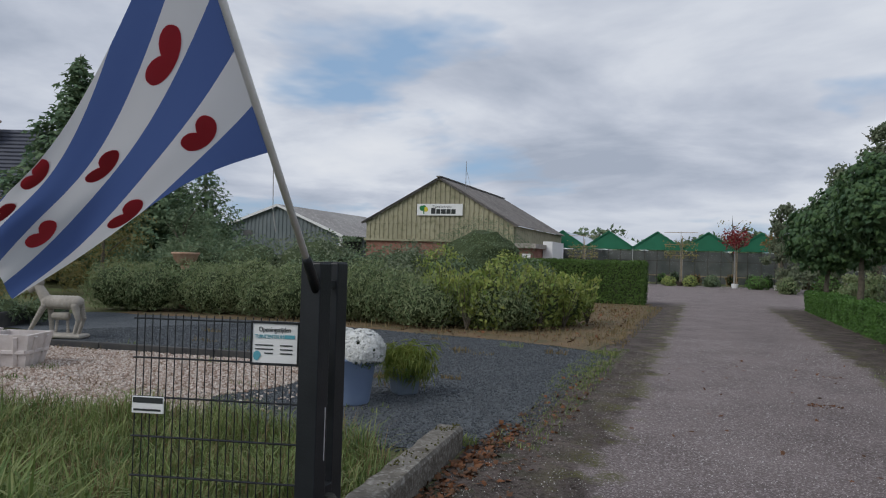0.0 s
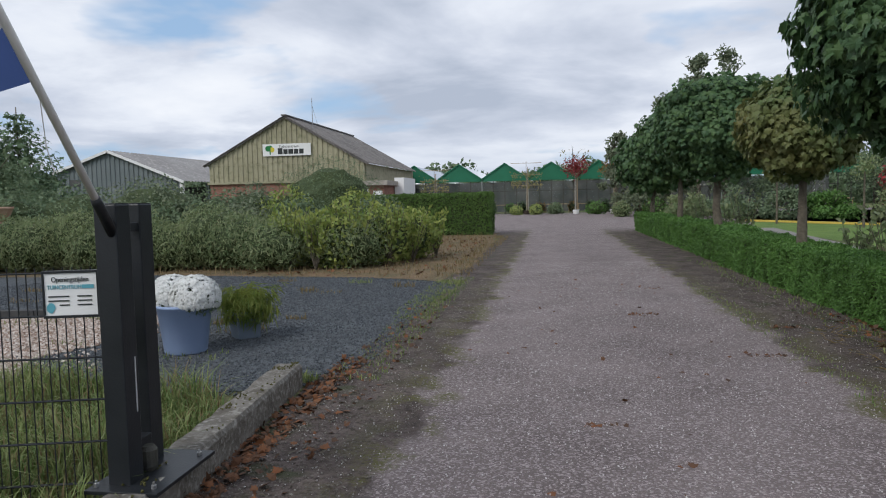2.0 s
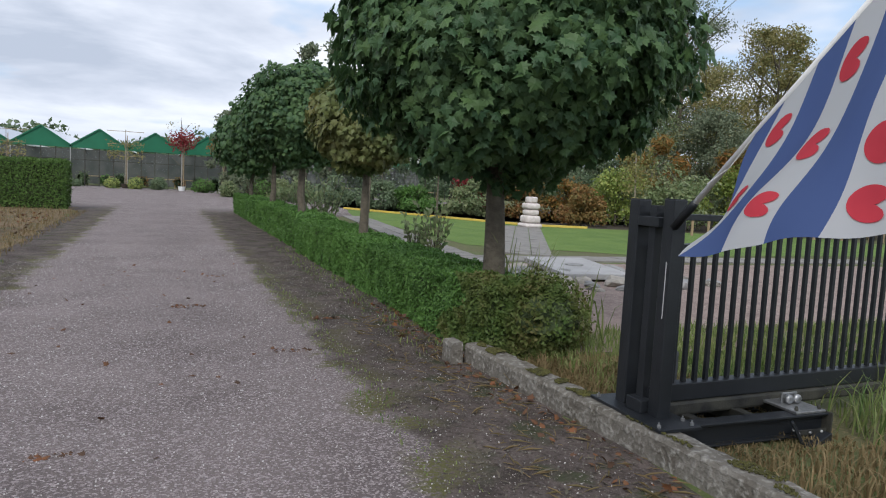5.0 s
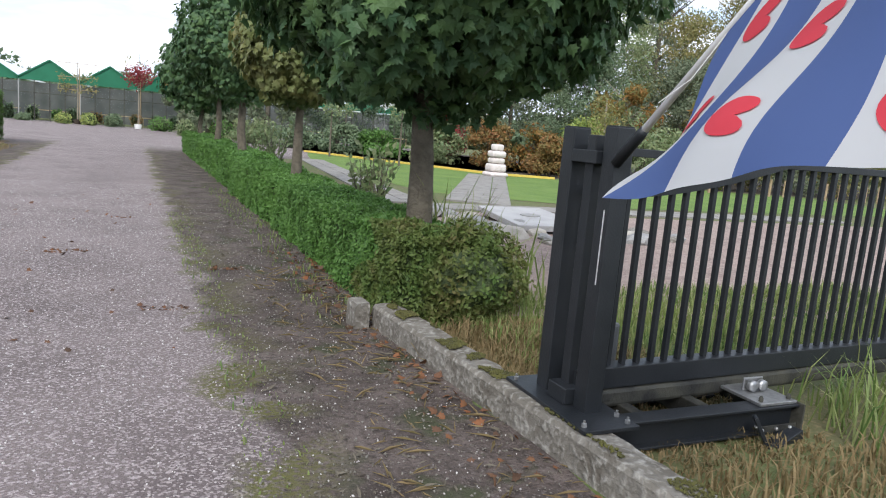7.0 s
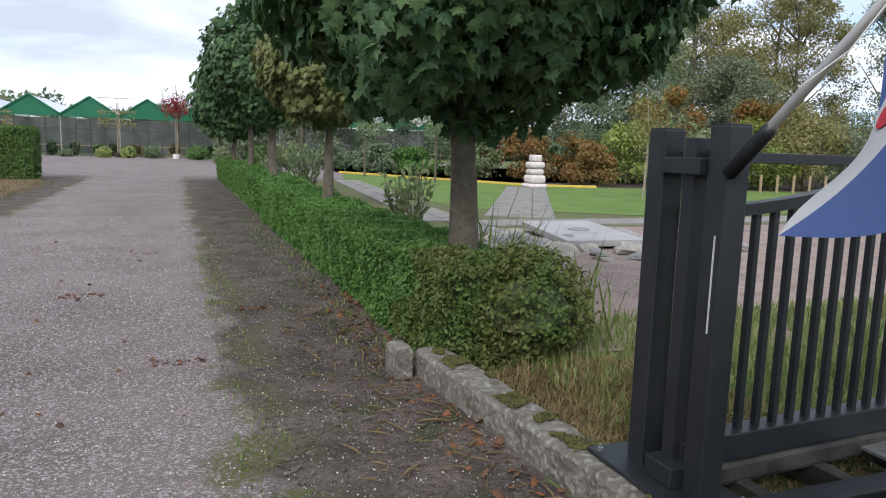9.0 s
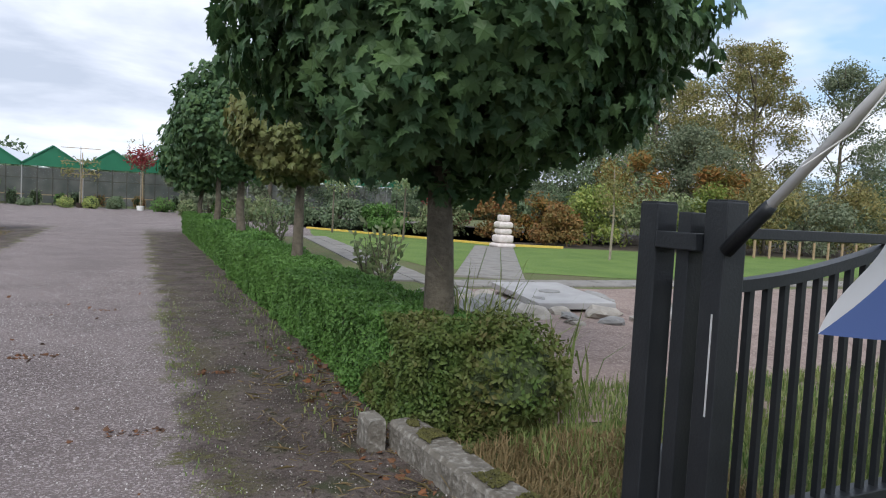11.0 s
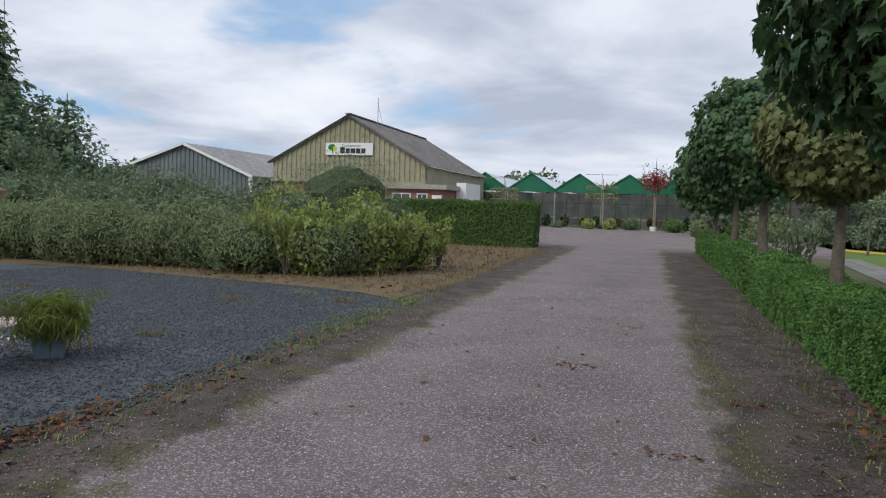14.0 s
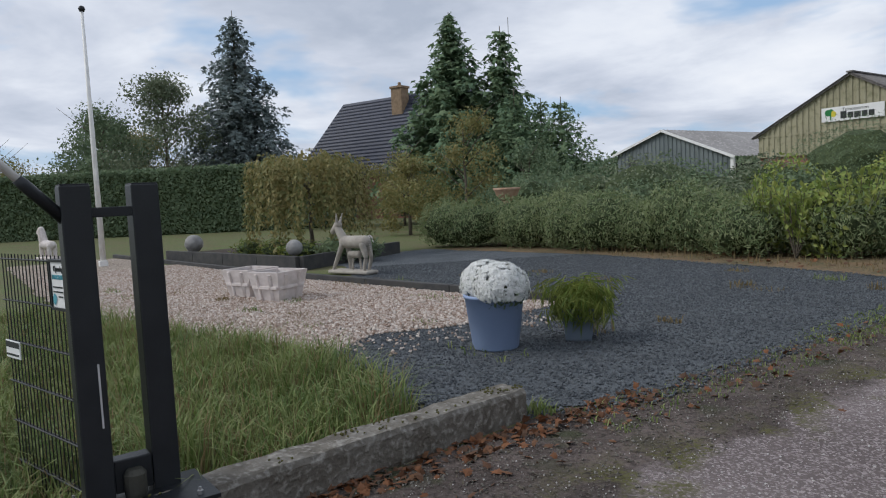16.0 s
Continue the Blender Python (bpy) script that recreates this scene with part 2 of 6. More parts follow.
M["plaster"] = mat("worn_white_stone", (0.66, 0.60, 0.58), (0.55, 0.49, 0.46), 9, 0.85, bump=0.3, bump_scale=50)
M["grey_stone"] = mat("grey_garden_stone", (0.21, 0.205, 0.20), (0.30, 0.295, 0.285), 5, 0.85, bump=0.5, bump_scale=30)
M["slab"] = mat("concrete_slab", (0.32, 0.312, 0.308), (0.38, 0.37, 0.365), 3, 0.8, bump=0.2, bump_scale=60)
M["sleeper"] = mat("dark_plastic_sleeper", (0.042, 0.042, 0.044), (0.065, 0.063, 0.06), 5, 0.7, bump=0.3, bump_scale=30)
M["terracotta"] = mat("faded_terracotta", (0.42, 0.25, 0.17), (0.50, 0.34, 0.25), 9, 0.85, bump=0.3, bump_scale=40)
M["cladding"] = mat("cream_corrugated_sheet", (0.31, 0.29, 0.195), (0.38, 0.355, 0.245), 0.5, 0.75, fine=(0.22, 0.215, 0.13), bump_scale=3)
M["cladding_grey"] = mat("grey_corrugated_sheet", (0.135, 0.16, 0.165), (0.17, 0.195, 0.20), 0.6, 0.7)
M["roof_grey"] = mat("weathered_fibre_cement_roof", (0.135, 0.125, 0.12), (0.20, 0.185, 0.175), 0.7, 0.9, fine=(0.27, 0.25, 0.23), bump_scale=5)
M["roof_pale"] = mat("pale_fibre_cement_roof", (0.30, 0.29, 0.285), (0.235, 0.225, 0.22), 0.5, 0.9, fine=(0.40, 0.385, 0.37), bump_scale=4)
M["brick"] = mat("brown_red_brick", (0.22, 0.105, 0.075), (0.28, 0.145, 0.11), 3, 0.9, fine=(0.33, 0.20, 0.16), bump_scale=9)
M["green_sheet"] = mat("green_steel_sheet", (0.018, 0.135, 0.07), (0.022, 0.16, 0.085), 1.0, 0.5)
# Shade of unlit rooms put into the colour, for inner walls and window panes.
M["dark_inside"] = mat("painted_interior_shade", (0.06, 0.065, 0.066), (0.11, 0.11, 0.108), 0.8, 0.9)
M["roof_tile"] = mat("dark_glazed_roof_tile", (0.050, 0.056, 0.082), (0.062, 0.068, 0.094), 2, 0.5)
M["sign_white"] = mat("white_sign_board", (0.78, 0.78, 0.77), (0.74, 0.74, 0.73), 4, 0.5)
M["sign_dark"] = mat("dark_lettering", (0.035, 0.04, 0.04), (0.03, 0.035, 0.035), 4, 0.6)
M["sign_green"] = mat("green_lettering", (0.02, 0.20, 0.06), (0.02, 0.17, 0.05), 4, 0.6)
M["sign_yellow"] = mat("yellow_mark", (0.60, 0.52, 0.05), (0.55, 0.48, 0.05), 4, 0.6)
M["sign_teal"] = mat("teal_lettering", (0.10, 0.33, 0.40), (0.11, 0.35, 0.42), 4, 0.6)
M["flag_red"] = mat("red_flag_cloth", (0.55, 0.045, 0.065), (0.50, 0.04, 0.06), 6, 0.8, leafy=True)
M["hose"] = mat("yellow_strip", (0.62, 0.47, 0.10), (0.55, 0.40, 0.08), 5, 0.6)
M["wood"] = mat("stake_wood", (0.36, 0.27, 0.17), (0.28, 0.20, 0.12), 10, 0.85)
M["grey_pot"] = mat("grey_blue_plastic", (0.13, 0.165, 0.21), (0.155, 0.19, 0.235), 4, 0.5)
M["chimney_brick"] = mat("yellow_brown_brick", (0.30, 0.215, 0.14), (0.22, 0.155, 0.10), 4, 0.9, bump=0.3, bump_scale=20)
M["white_chip"] = mat("white_stone_chip", (0.62, 0.60, 0.58), (0.45, 0.42, 0.40), 30, 0.7, island=(0.33, 0.29, 0.28))
M["soil"] = mat("dark_soil", (0.045, 0.035, 0.028), (0.07, 0.055, 0.042), 6, 0.95, bump=0.7, bump_scale=40)


def glass_material():
    m = bpy.data.materials.new("greenhouse_glass")
    m.use_nodes = True
    p = m.node_tree.nodes["Principled BSDF"]
    p.inputs["Base Color"].default_value = (0.75, 0.82, 0.80, 1)
    p.inputs["Transmission Weight"].default_value, p.inputs["Roughness"].default_value, p.inputs["IOR"].default_value = 1.0, 0.05, 1.15
    return m


M["glass"] = glass_material()


def flag_cloth():
    """Four blue and three white slanted bands along the cloth's own coordinates."""
    m = bpy.data.materials.new("striped_flag_cloth")
    m.use_nodes = True
    n, l = m.node_tree.nodes, m.node_tree.links
    p = n["Principled BSDF"]
    p.inputs["Roughness"].default_value = 0.8
    uv = n.new("ShaderNodeUVMap")
    sep = n.new("ShaderNodeSeparateXYZ")
    l.new(uv.outputs[0], sep.inputs[0])

    def mth(op, a, b):
        q = n.new("ShaderNodeMath")
        q.operation = op
        for i, v in enumerate((a, b)):
            if isinstance(v, (int, float)):
                q.inputs[i].default_value = v
            else:
                l.new(v, q.inputs[i])
        return q.outputs[0]

    band = mth("MODULO", mth("FLOOR", mth("MULTIPLY", sep.outputs[0], 1.0), 0.0), 2.0)
    x = n.new("ShaderNodeMix")
    x.data_type = "RGBA"
    l.new(band, x.inputs[0])
    x.inputs[6].default_value, x.inputs[7].default_value = (0.075, 0.120, 0.30, 1), (0.58, 0.58, 0.60, 1)
    l.new(x.outputs[2], p.inputs["Base Color"])
    tr = n.new("ShaderNodeBsdfTranslucent")
    l.new(x.outputs[2], tr.inputs["Color"])
    ms = n.new("ShaderNodeMixShader")
    ms.inputs[0].default_value = 0.5
    l.new(p.outputs[0], ms.inputs[1])
    l.new(tr.outputs[0], ms.inputs[2])
    l.new(ms.outputs[0], n["Material Output"].inputs["Surface"])
    w = n.new("ShaderNodeTexWave")
    w.inputs["Scale"].default_value = 220
    l.new(uv.outputs[0], w.inputs["Vector"])
    b = n.new("ShaderNodeBump")
    b.inputs["Strength"].default_value = 0.05
    l.new(w.outputs["Fac"], b.inputs["Height"])
    l.new(b.outputs[0], p.inputs["Normal"])
    return m


M["flag"] = flag_cloth()

# ---- building helpers ----
rng = np.random.default_rng(7)


def thing(name, x=0.0, y=0.0, z=0.0, label="", category="", group="", kind="", rz=0.0):
    ob = new(name)
    ob.empty_display_size = 0.1
    ob.matrix_basis = pose(x, y, z, 0, 0, rz)
    return tagged(ob, label, category, group, kind)


def mesh_of(name, data, material):
    """A mesh from a bmesh or from (vertices, faces)."""
    me = bpy.data.meshes.new(name)
    if isinstance(data, bmesh.types.BMesh):
        data.to_mesh(me)
        data.free()
    else:
        v, f = data
        me.from_pydata(np.asarray(v).tolist(), [], np.asarray(f).tolist() if isinstance(f, np.ndarray) else f)
    if material:
        me.materials.append(M[material] if isinstance(material, str) else material)
    return me


def part(name, data, material, parent, label="", smooth=False):
    me = mesh_of(name, data, material)
    if smooth:
        me.polygons.foreach_set("use_smooth", [True] * len(me.polygons))
    ob = new(name, me)
    ob.parent = parent
    if label:
        ob["label"] = label
    return ob


def solo(name, data, material, label="", category="", group="", kind="", smooth=False):
    ob = part(name, data, material, None, "", smooth)
    return tagged(ob, label, category, group, kind)


def box(x0, x1, y0, y1, z0, z1, bevel=0.0, bm=None, m=None):
    """A bevelled box; added to bm when one is given."""
    b = bmesh.new()
    bmesh.ops.create_cube(b, size=1.0)
    bmesh.ops.scale(b, vec=(x1 - x0, y1 - y0, z1 - z0), verts=b.verts)
    bmesh.ops.translate(b, vec=((x0 + x1) / 2, (y0 + y1) / 2, (z0 + z1) / 2), verts=b.verts)
    if bevel:
        bmesh.ops.bevel(b, geom=b.edges[:], offset=bevel, segments=2, affect="EDGES", profile=0.5)
    if m is not None:
        bmesh.ops.transform(b, matrix=m, verts=b.verts)
    if bm is None:
        return b
    tmp = bpy.data.meshes.new("tmp")
    b.to_mesh(tmp)
    b.free()
    bm.from_mesh(tmp)
    bpy.data.meshes.remove(tmp)
    return bm


def tube(points, radii, sides=10):
    """A tapered tube along points, closed at both ends: (vertices, faces)."""
    pts = [Vector(p) for p in points]
    vs, fs = [], []
    for i, p in enumerate(pts):
        d = (pts[min(i + 1, len(pts) - 1)] - pts[max(i - 1, 0)]).normalized()
        a = d.cross(Vector((0.31, 0.94, 0.12))).normalized()
        b = d.cross(a)
        for k in range(sides):
            w = 2 * math.pi * k / sides
            vs.append(tuple(p + (a * math.cos(w) + b * math.sin(w)) * radii[i]))
    for i in range(len(pts) - 1):
        for k in range(sides):
            q = (k + 1) % sides
            fs.append((i * sides + k, i * sides + q, (i + 1) * sides + q, (i + 1) * sides + k))
    fs.append(tuple(range(sides - 1, -1, -1)))
    fs.append(tuple(range((len(pts) - 1) * sides, len(pts) * sides)))
    return vs, fs


def join(*datas):
    vs, fs, n = [], [], 0
    for v, f in datas:
        v = [tuple(p) for p in v]
        vs += v
        fs += [tuple(i + n for i in face) for face in f]
        n += len(v)
    return vs, fs


def beam(a, b, w, h, bevel=0.004):
    """A square bar from a to b, w wide, h high."""
    a, b = Vector(a), Vector(b)
    d = b - a
    m = Matrix.Translation(a) @ d.to_track_quat("Y", "Z").to_matrix().to_4x4()
    return box(-w / 2, w / 2, 0, d.length, -h / 2, h / 2, bevel, m=m)


def spun(profile, sides=28):
    """A turned body from (radius, height) pairs: (vertices, faces)."""
    vs, fs = [], []
    for r, z in profile:
        for k in range(sides):
            w = 2 * math.pi * k / sides
            vs.append((r * math.cos(w), r * math.sin(w), z))
    for i in range(len(profile) - 1):
        for k in range(sides):
            q = (k + 1) % sides
            fs.append((i * sides + k, i * sides + q, (i + 1) * sides + q, (i + 1) * sides + k))
    fs.append(tuple(range(sides - 1, -1, -1)))
    fs.append(tuple(range((len(profile) - 1) * sides, len(profile) * sides)))
    return vs, fs


def outline(corners, z, step=0.35, rough=0.08):
    """A flat piece of ground with an uneven edge, slightly raised: (vertices, faces)."""
    pts = []
    for i, a in enumerate(corners):
        b = corners[(i + 1) % len(corners)]
        n = max(1, int(math.dist(a, b) / step))
        for k in range(n):
            x, y = a[0] + (b[0] - a[0]) * k / n, a[1] + (b[1] - a[1]) * k / n
            j = Vector((x * 1.7, y * 1.7, 3.0))
            pts.append((x + rough * 2 * noise.noise(j), y + rough * 2 * noise.noise(j + Vector((9, 4, 0))), z))
    return pts, [tuple(range(len(pts)))]


LEAF = (np.array([(0, 0, 0), (0.28, 0.45, 0.06), (0, 1, 0), (-0.28, 0.45, 0.06)]), np.array([(0, 1, 2), (0, 2, 3)]))
NARROW = (np.array([(0, 0, 0), (0.13, 0.4, 0.04), (0, 1, -0.05), (-0.13, 0.4, 0.04)]), np.array([(0, 1, 2), (0, 2, 3)]))
SPRAY = (np.array([(0, 0, 0), (0.10, 0.3, 0), (0.34, 0.5, -0.05), (0.12, 0.62, 0), (0, 1, -0.12), (-0.12, 0.62, 0), (-0.34, 0.5, -0.05), (-0.10, 0.3, 0)]),
         np.array([(0, 1, 7), (1, 2, 3), (1, 3, 7), (3, 5, 7), (5, 6, 7), (3, 4, 5)]))
_lobes = [(0.0, 0.0), (0.22, 0.10), (0.42, 0.02), (0.36, 0.26), (0.62, 0.42), (0.34, 0.50), (0.30, 0.70), (0.16, 0.66), (0.0, 1.0)]
_ring = _lobes + [(-x, y) for x, y in _lobes[-2:0:-1]]
MAPLE = (np.array([(0, 0.4, 0.04)] + [(x, y, -0.16 * abs(x) - 0.10 * y * y) for x, y in _ring]),
         np.array([(0, i + 1, (i + 1) % len(_ring) + 1) for i in range(len(_ring))]))
CHIP = (np.array([(0, 0, 0.5), (0.6, 0, 0), (0, 0.45, 0.05), (-0.55, 0.05, 0), (0.05, -0.5, 0.0), (0, 0, -0.35)]),
        np.array([(0, 1, 2), (0, 2, 3), (0, 3, 4), (0, 4, 1), (5, 2, 1), (5, 3, 2), (5, 4, 3), (5, 1, 4)]))


def scatter(points, normals, size, shape=LEAF, spread=0.6, droop=0.0, vary=0.35):
    """Many small pieces of one shape at points, facing about along normals: (vertices, faces)."""
    pts, nor = np.asarray(points, float), np.asarray(normals, float)
    n = len(pts)
    nor = nor + rng.normal(0, spread, (n, 3))
    nor /= np.linalg.norm(nor, axis=1, keepdims=True) + 1e-9
    ref = rng.normal(0, 1, (n, 3))
    ref[:, 2] -= droop
    tan = ref - nor * np.sum(ref * nor, axis=1, keepdims=True)
    tan /= np.linalg.norm(tan, axis=1, keepdims=True) + 1e-9
    bi = np.cross(tan, nor)
    s = size * (1 + vary * rng.uniform(-1, 1, (n, 1)))
    sv, sf = shape
    v = pts[:, None, :] + s[:, None] * (sv[None, :, 0:1] * bi[:, None, :] + sv[None, :, 1:2] * tan[:, None, :] + sv[None, :, 2:3] * nor[:, None, :])
    f = sf[None] + (np.arange(n) * len(sv))[:, None, None]
    return v.reshape(-1, 3), f.reshape(-1, sf.shape[1])


def both(*datas):
    vs, fs, n = [], [], 0
    for v, f in datas:
        vs.append(v)
        fs.append(f + n)
        n += len(v)
    return np.concatenate(vs), np.concatenate(fs)


def blob_points(n, centre, radii, shell=0.35, lumps=0.16, flat=None, seed=0):
    """Points near the skin of a lumpy ellipsoid, with their outward directions."""
    d = rng.normal(0, 1, (n, 3))
    d /= np.linalg.norm(d, axis=1, keepdims=True)
    lump = np.array([noise.noise(Vector(q) * 2.6 + Vector((seed * 3.7, seed, 0))) for q in d]) * lumps
    lump += np.array([noise.noise(Vector(q) * 6.0 + Vector((seed * 1.7, 5, seed))) for q in d]) * lumps * 0.5
    r = (1 + lump) * (1 - shell * rng.uniform(0, 1, n) ** 2)
    p = d * r[:, None] * np.array(radii) + np.array(centre)
    if flat is not None:
        keep = p[:, 2] > flat
        p, d = p[keep], d[keep]
    return p, d


def blob(centre, radii, scale=0.8, seed=0, flat=None, sub=3):
    """The dense inside of a bush: a lumpy, dark body."""
    b = bmesh.new()
    bmesh.ops.create_icosphere(b, subdivisions=sub, radius=1.0)
    for v in b.verts:
        q = v.co.normalized()
        k = scale * (1 + 0.25 * noise.noise(q * 2.6 + Vector((seed * 3.7, seed, 0))))
        v.co = Vector(centre) + Vector((q.x * radii[0], q.y * radii[1], q.z * radii[2])) * k
        if flat is not None:
            v.co.z = max(v.co.z, flat)
    return b


def bush(name, centre, radii, n, size, material, label, category="shrub", group="", shape=LEAF, droop=0.0, seed=0, core="privet_core", spread=0.7):
    """A shrub that stands on the ground: a dense body under many leaves."""
    x, y, z = centre
    ob = thing(name, x, y, 0, label, category, group)
    p, d = blob_points(n, (0, 0, z), radii, 0.45, 0.22, 0.02, seed)
    part("foliage", scatter(p, d, size, shape, spread, droop), material, ob)
    part("branch_mass", blob((0, 0, z), radii, 0.72, seed, 0.0), core, ob)
    return ob


def limbs(base, height, radius, count, reach, seed=0, start=0.45, rise=0.7):
    """A tapered trunk with limbs."""
    r = random.Random(seed)
    b = Vector(base)
    lean = Vector((r.uniform(-0.03, 0.03), r.uniform(-0.03, 0.03), 1))
    datas = [tube([b + lean * (height * k / 6) + Vector((r.uniform(-1, 1), r.uniform(-1, 1), 0)) * radius * 0.3 * (k > 0) for k in range(7)],
                  [radius * (1.25 if k == 0 else 1 - 0.13 * k) for k in range(7)], 12)]
    for i in range(count):
        t = start + (1 - start) * i / max(1, count)
        a = r.uniform(0, 6.28)
        p0 = b + lean * (height * t)
        out = Vector((math.cos(a), math.sin(a), rise)) * reach * r.uniform(0.6, 1.0)
        datas.append(tube([p0, p0 + out * 0.5 + Vector((0, 0, 0.05)), p0 + out], [radius * 0.4, radius * 0.22, radius * 0.06], 6))
    return join(*datas)


def maple(x, y, trunk_r, centre_z, radii, n, size, material, label, seed):
    ob = thing("maple_tree", x, y, 0, label, "tree", "maples along the drive")
    part("trunk", limbs((0, 0, 0), centre_z + radii[2] * 0.3, trunk_r, 12, radii[0] * 0.7, seed, 0.62), "bark", ob, "", True)
    p, d = blob_points(n, (0, 0, centre_z), radii, 0.30, 0.20, None, seed)
    inner, di = blob_points(n // 3, (0, 0, centre_z), [r * 0.8 for r in radii], 0.4, 0.2, None, seed)
    out = both(scatter(p, d * np.array((1, 1, 0.5)) + np.array((0, 0, 0.25)), size, MAPLE, 0.38, 2.2), scatter(inner, di, size, MAPLE, 0.8, 1.0))
    part("crown", out, material, ob)
    part("branch_mass", blob((0, 0, centre_z), radii, 0.68, seed), "privet_core", ob)
    return ob


def loose_tree(name, x, y, height, radii, clumps, leaves, size, material, label, seed, trunk="bark", low=0.3, shape=LEAF, clump_r=0.42):
    """A tree of the open wood: trunk, limbs and a crown of separate clumps with gaps."""
    r = random.Random(seed)
    ob = thing(name, x, y, 0, label, "tree")
    part("trunk", limbs((0, 0, 0), height * 0.9, 0.03 + height * 0.012, 9, radii[0] * 0.8, seed, 0.3, 0.9), trunk, ob, "", True)
    ps, ds = [], []
    for _ in range(clumps):
        a, k, u = r.uniform(0, 6.28), math.sqrt(r.random()), r.random()
        zz = height * (low + (1 - low) * u)
        w = math.sin(math.pi * min(0.97, 0.22 + 0.72 * u))
        c = (math.cos(a) * k * radii[0] * w, math.sin(a) * k * radii[1] * w, zz)
        rr = clump_r * radii[0] * r.uniform(0.5, 1.0)
        p, d = blob_points(leaves // clumps, c, (rr, rr, rr * 0.75), 0.8, 0.3, 0.1, seed + _)
        ps.append(p)
        ds.append(d)
    part("crown", scatter(np.concatenate(ps), np.concatenate(ds), size, shape, 0.9, 0.6), material, ob)
    return ob


def conifer(name, x, y, height, radius, tiers, material, label, seed, droop=0.3, size=0.35, ragged=0.25, dense=13):
    """A cone of whorled branches that carry flat sprays."""
    r = random.Random(seed)
    ob = thing(name, x, y, 0, label, "tree")
    part("trunk", tube([(0, 0, 0), (0, 0, height * 0.5), (0, 0, height)], [0.05 + height * 0.016, height * 0.010, 0.02], 8), "bark", ob, "", True)
    ps, ds = [], []
    for i in range(tiers):
        t = i / tiers
        z = height * (0.06 + 0.93 * t)
        reach = radius * (1 - t) ** 0.85 + 0.12
        arms = max(5, int(13 * (1 - t)) + 3)
        for k in range(arms):
            a = 6.28 * k / arms + r.uniform(-0.4, 0.4)
            ln = reach * r.uniform(1 - ragged, 1 + ragged)
            m = max(4, int(ln * dense))
            s = np.linspace(0.12, 1.0, m)
            side = rng.normal(0, 0.10, (m, 3)) * (0.35 + ln * 0.35)
            p = np.stack([math.cos(a) * s * ln, math.sin(a) * s * ln, z + 0.12 * ln * s - droop * ln * s * s], 1) + side
            ps.append(p)
            ds.append(np.tile((0.35 * math.cos(a), 0.35 * math.sin(a), 0.8), (m, 1)))
    part("crown", scatter(np.concatenate(ps), np.concatenate(ds), size, SPRAY, 0.35, 0.8), material, ob)
    return ob


def box_points(n, x0, x1, y0, y1, z1, faces=("l", "r", "f", "b", "t"), depth=0.05):
    """Points on the skin of a clipped hedge and their directions."""
    area = {"l": (y1 - y0) * z1, "r": (y1 - y0) * z1, "f": (x1 - x0) * z1, "b": (x1 - x0) * z1, "t": (x1 - x0) * (y1 - y0)}
    total = sum(area[k] for k in faces)
    ps, ds = [], []
    for k in faces:
        m = int(n * area[k] / total)
        u, w = rng.uniform(0, 1, m), rng.uniform(0, 1, m)
        xs, ys, zs = x0 + (x1 - x0) * u, y0 + (y1 - y0) * w, z1 * rng.uniform(0.02, 1, m)
        d = {"l": (-1, 0, 0.3), "r": (1, 0, 0.3), "f": (0, -1, 0.3), "b": (0, 1, 0.3), "t": (0, 0, 1)}[k]
        if k in "lr":
            xs = np.full(m, x0 if k == "l" else x1)
        elif k in "fb":
            ys = np.full(m, y0 if k == "f" else y1)
        else:
            zs = np.full(m, z1)
        p = np.stack([xs, ys, zs], 1)
        wob = np.array([noise.noise(Vector(q) * 2.1) * 0.07 + noise.noise(Vector(q) * 6.0) * 0.035 for q in p])
        p += np.array(d) * (wob - depth * rng.uniform(0, 1, m) ** 2)[:, None]
        ps.append(p)
        ds.append(np.tile(d, (m, 1)))
    return np.concatenate(ps), np.concatenate(ds)


def letters(text, size, material, parent, m, name="lettering"):
    c = bpy.data.curves.new(name, "FONT")
    c.body, c.size, c.extrude = text, size, 0.0015
    tmp = bpy.data.objects.new("tmp", c)
    me = bpy.data.meshes.new_from_object(tmp)
    bpy.data.objects.remove(tmp)
    me.materials.clear()
    me.materials.append(M[material])
    ob = new(name, me)
    ob.parent = parent
    ob.matrix_basis = m
    return ob


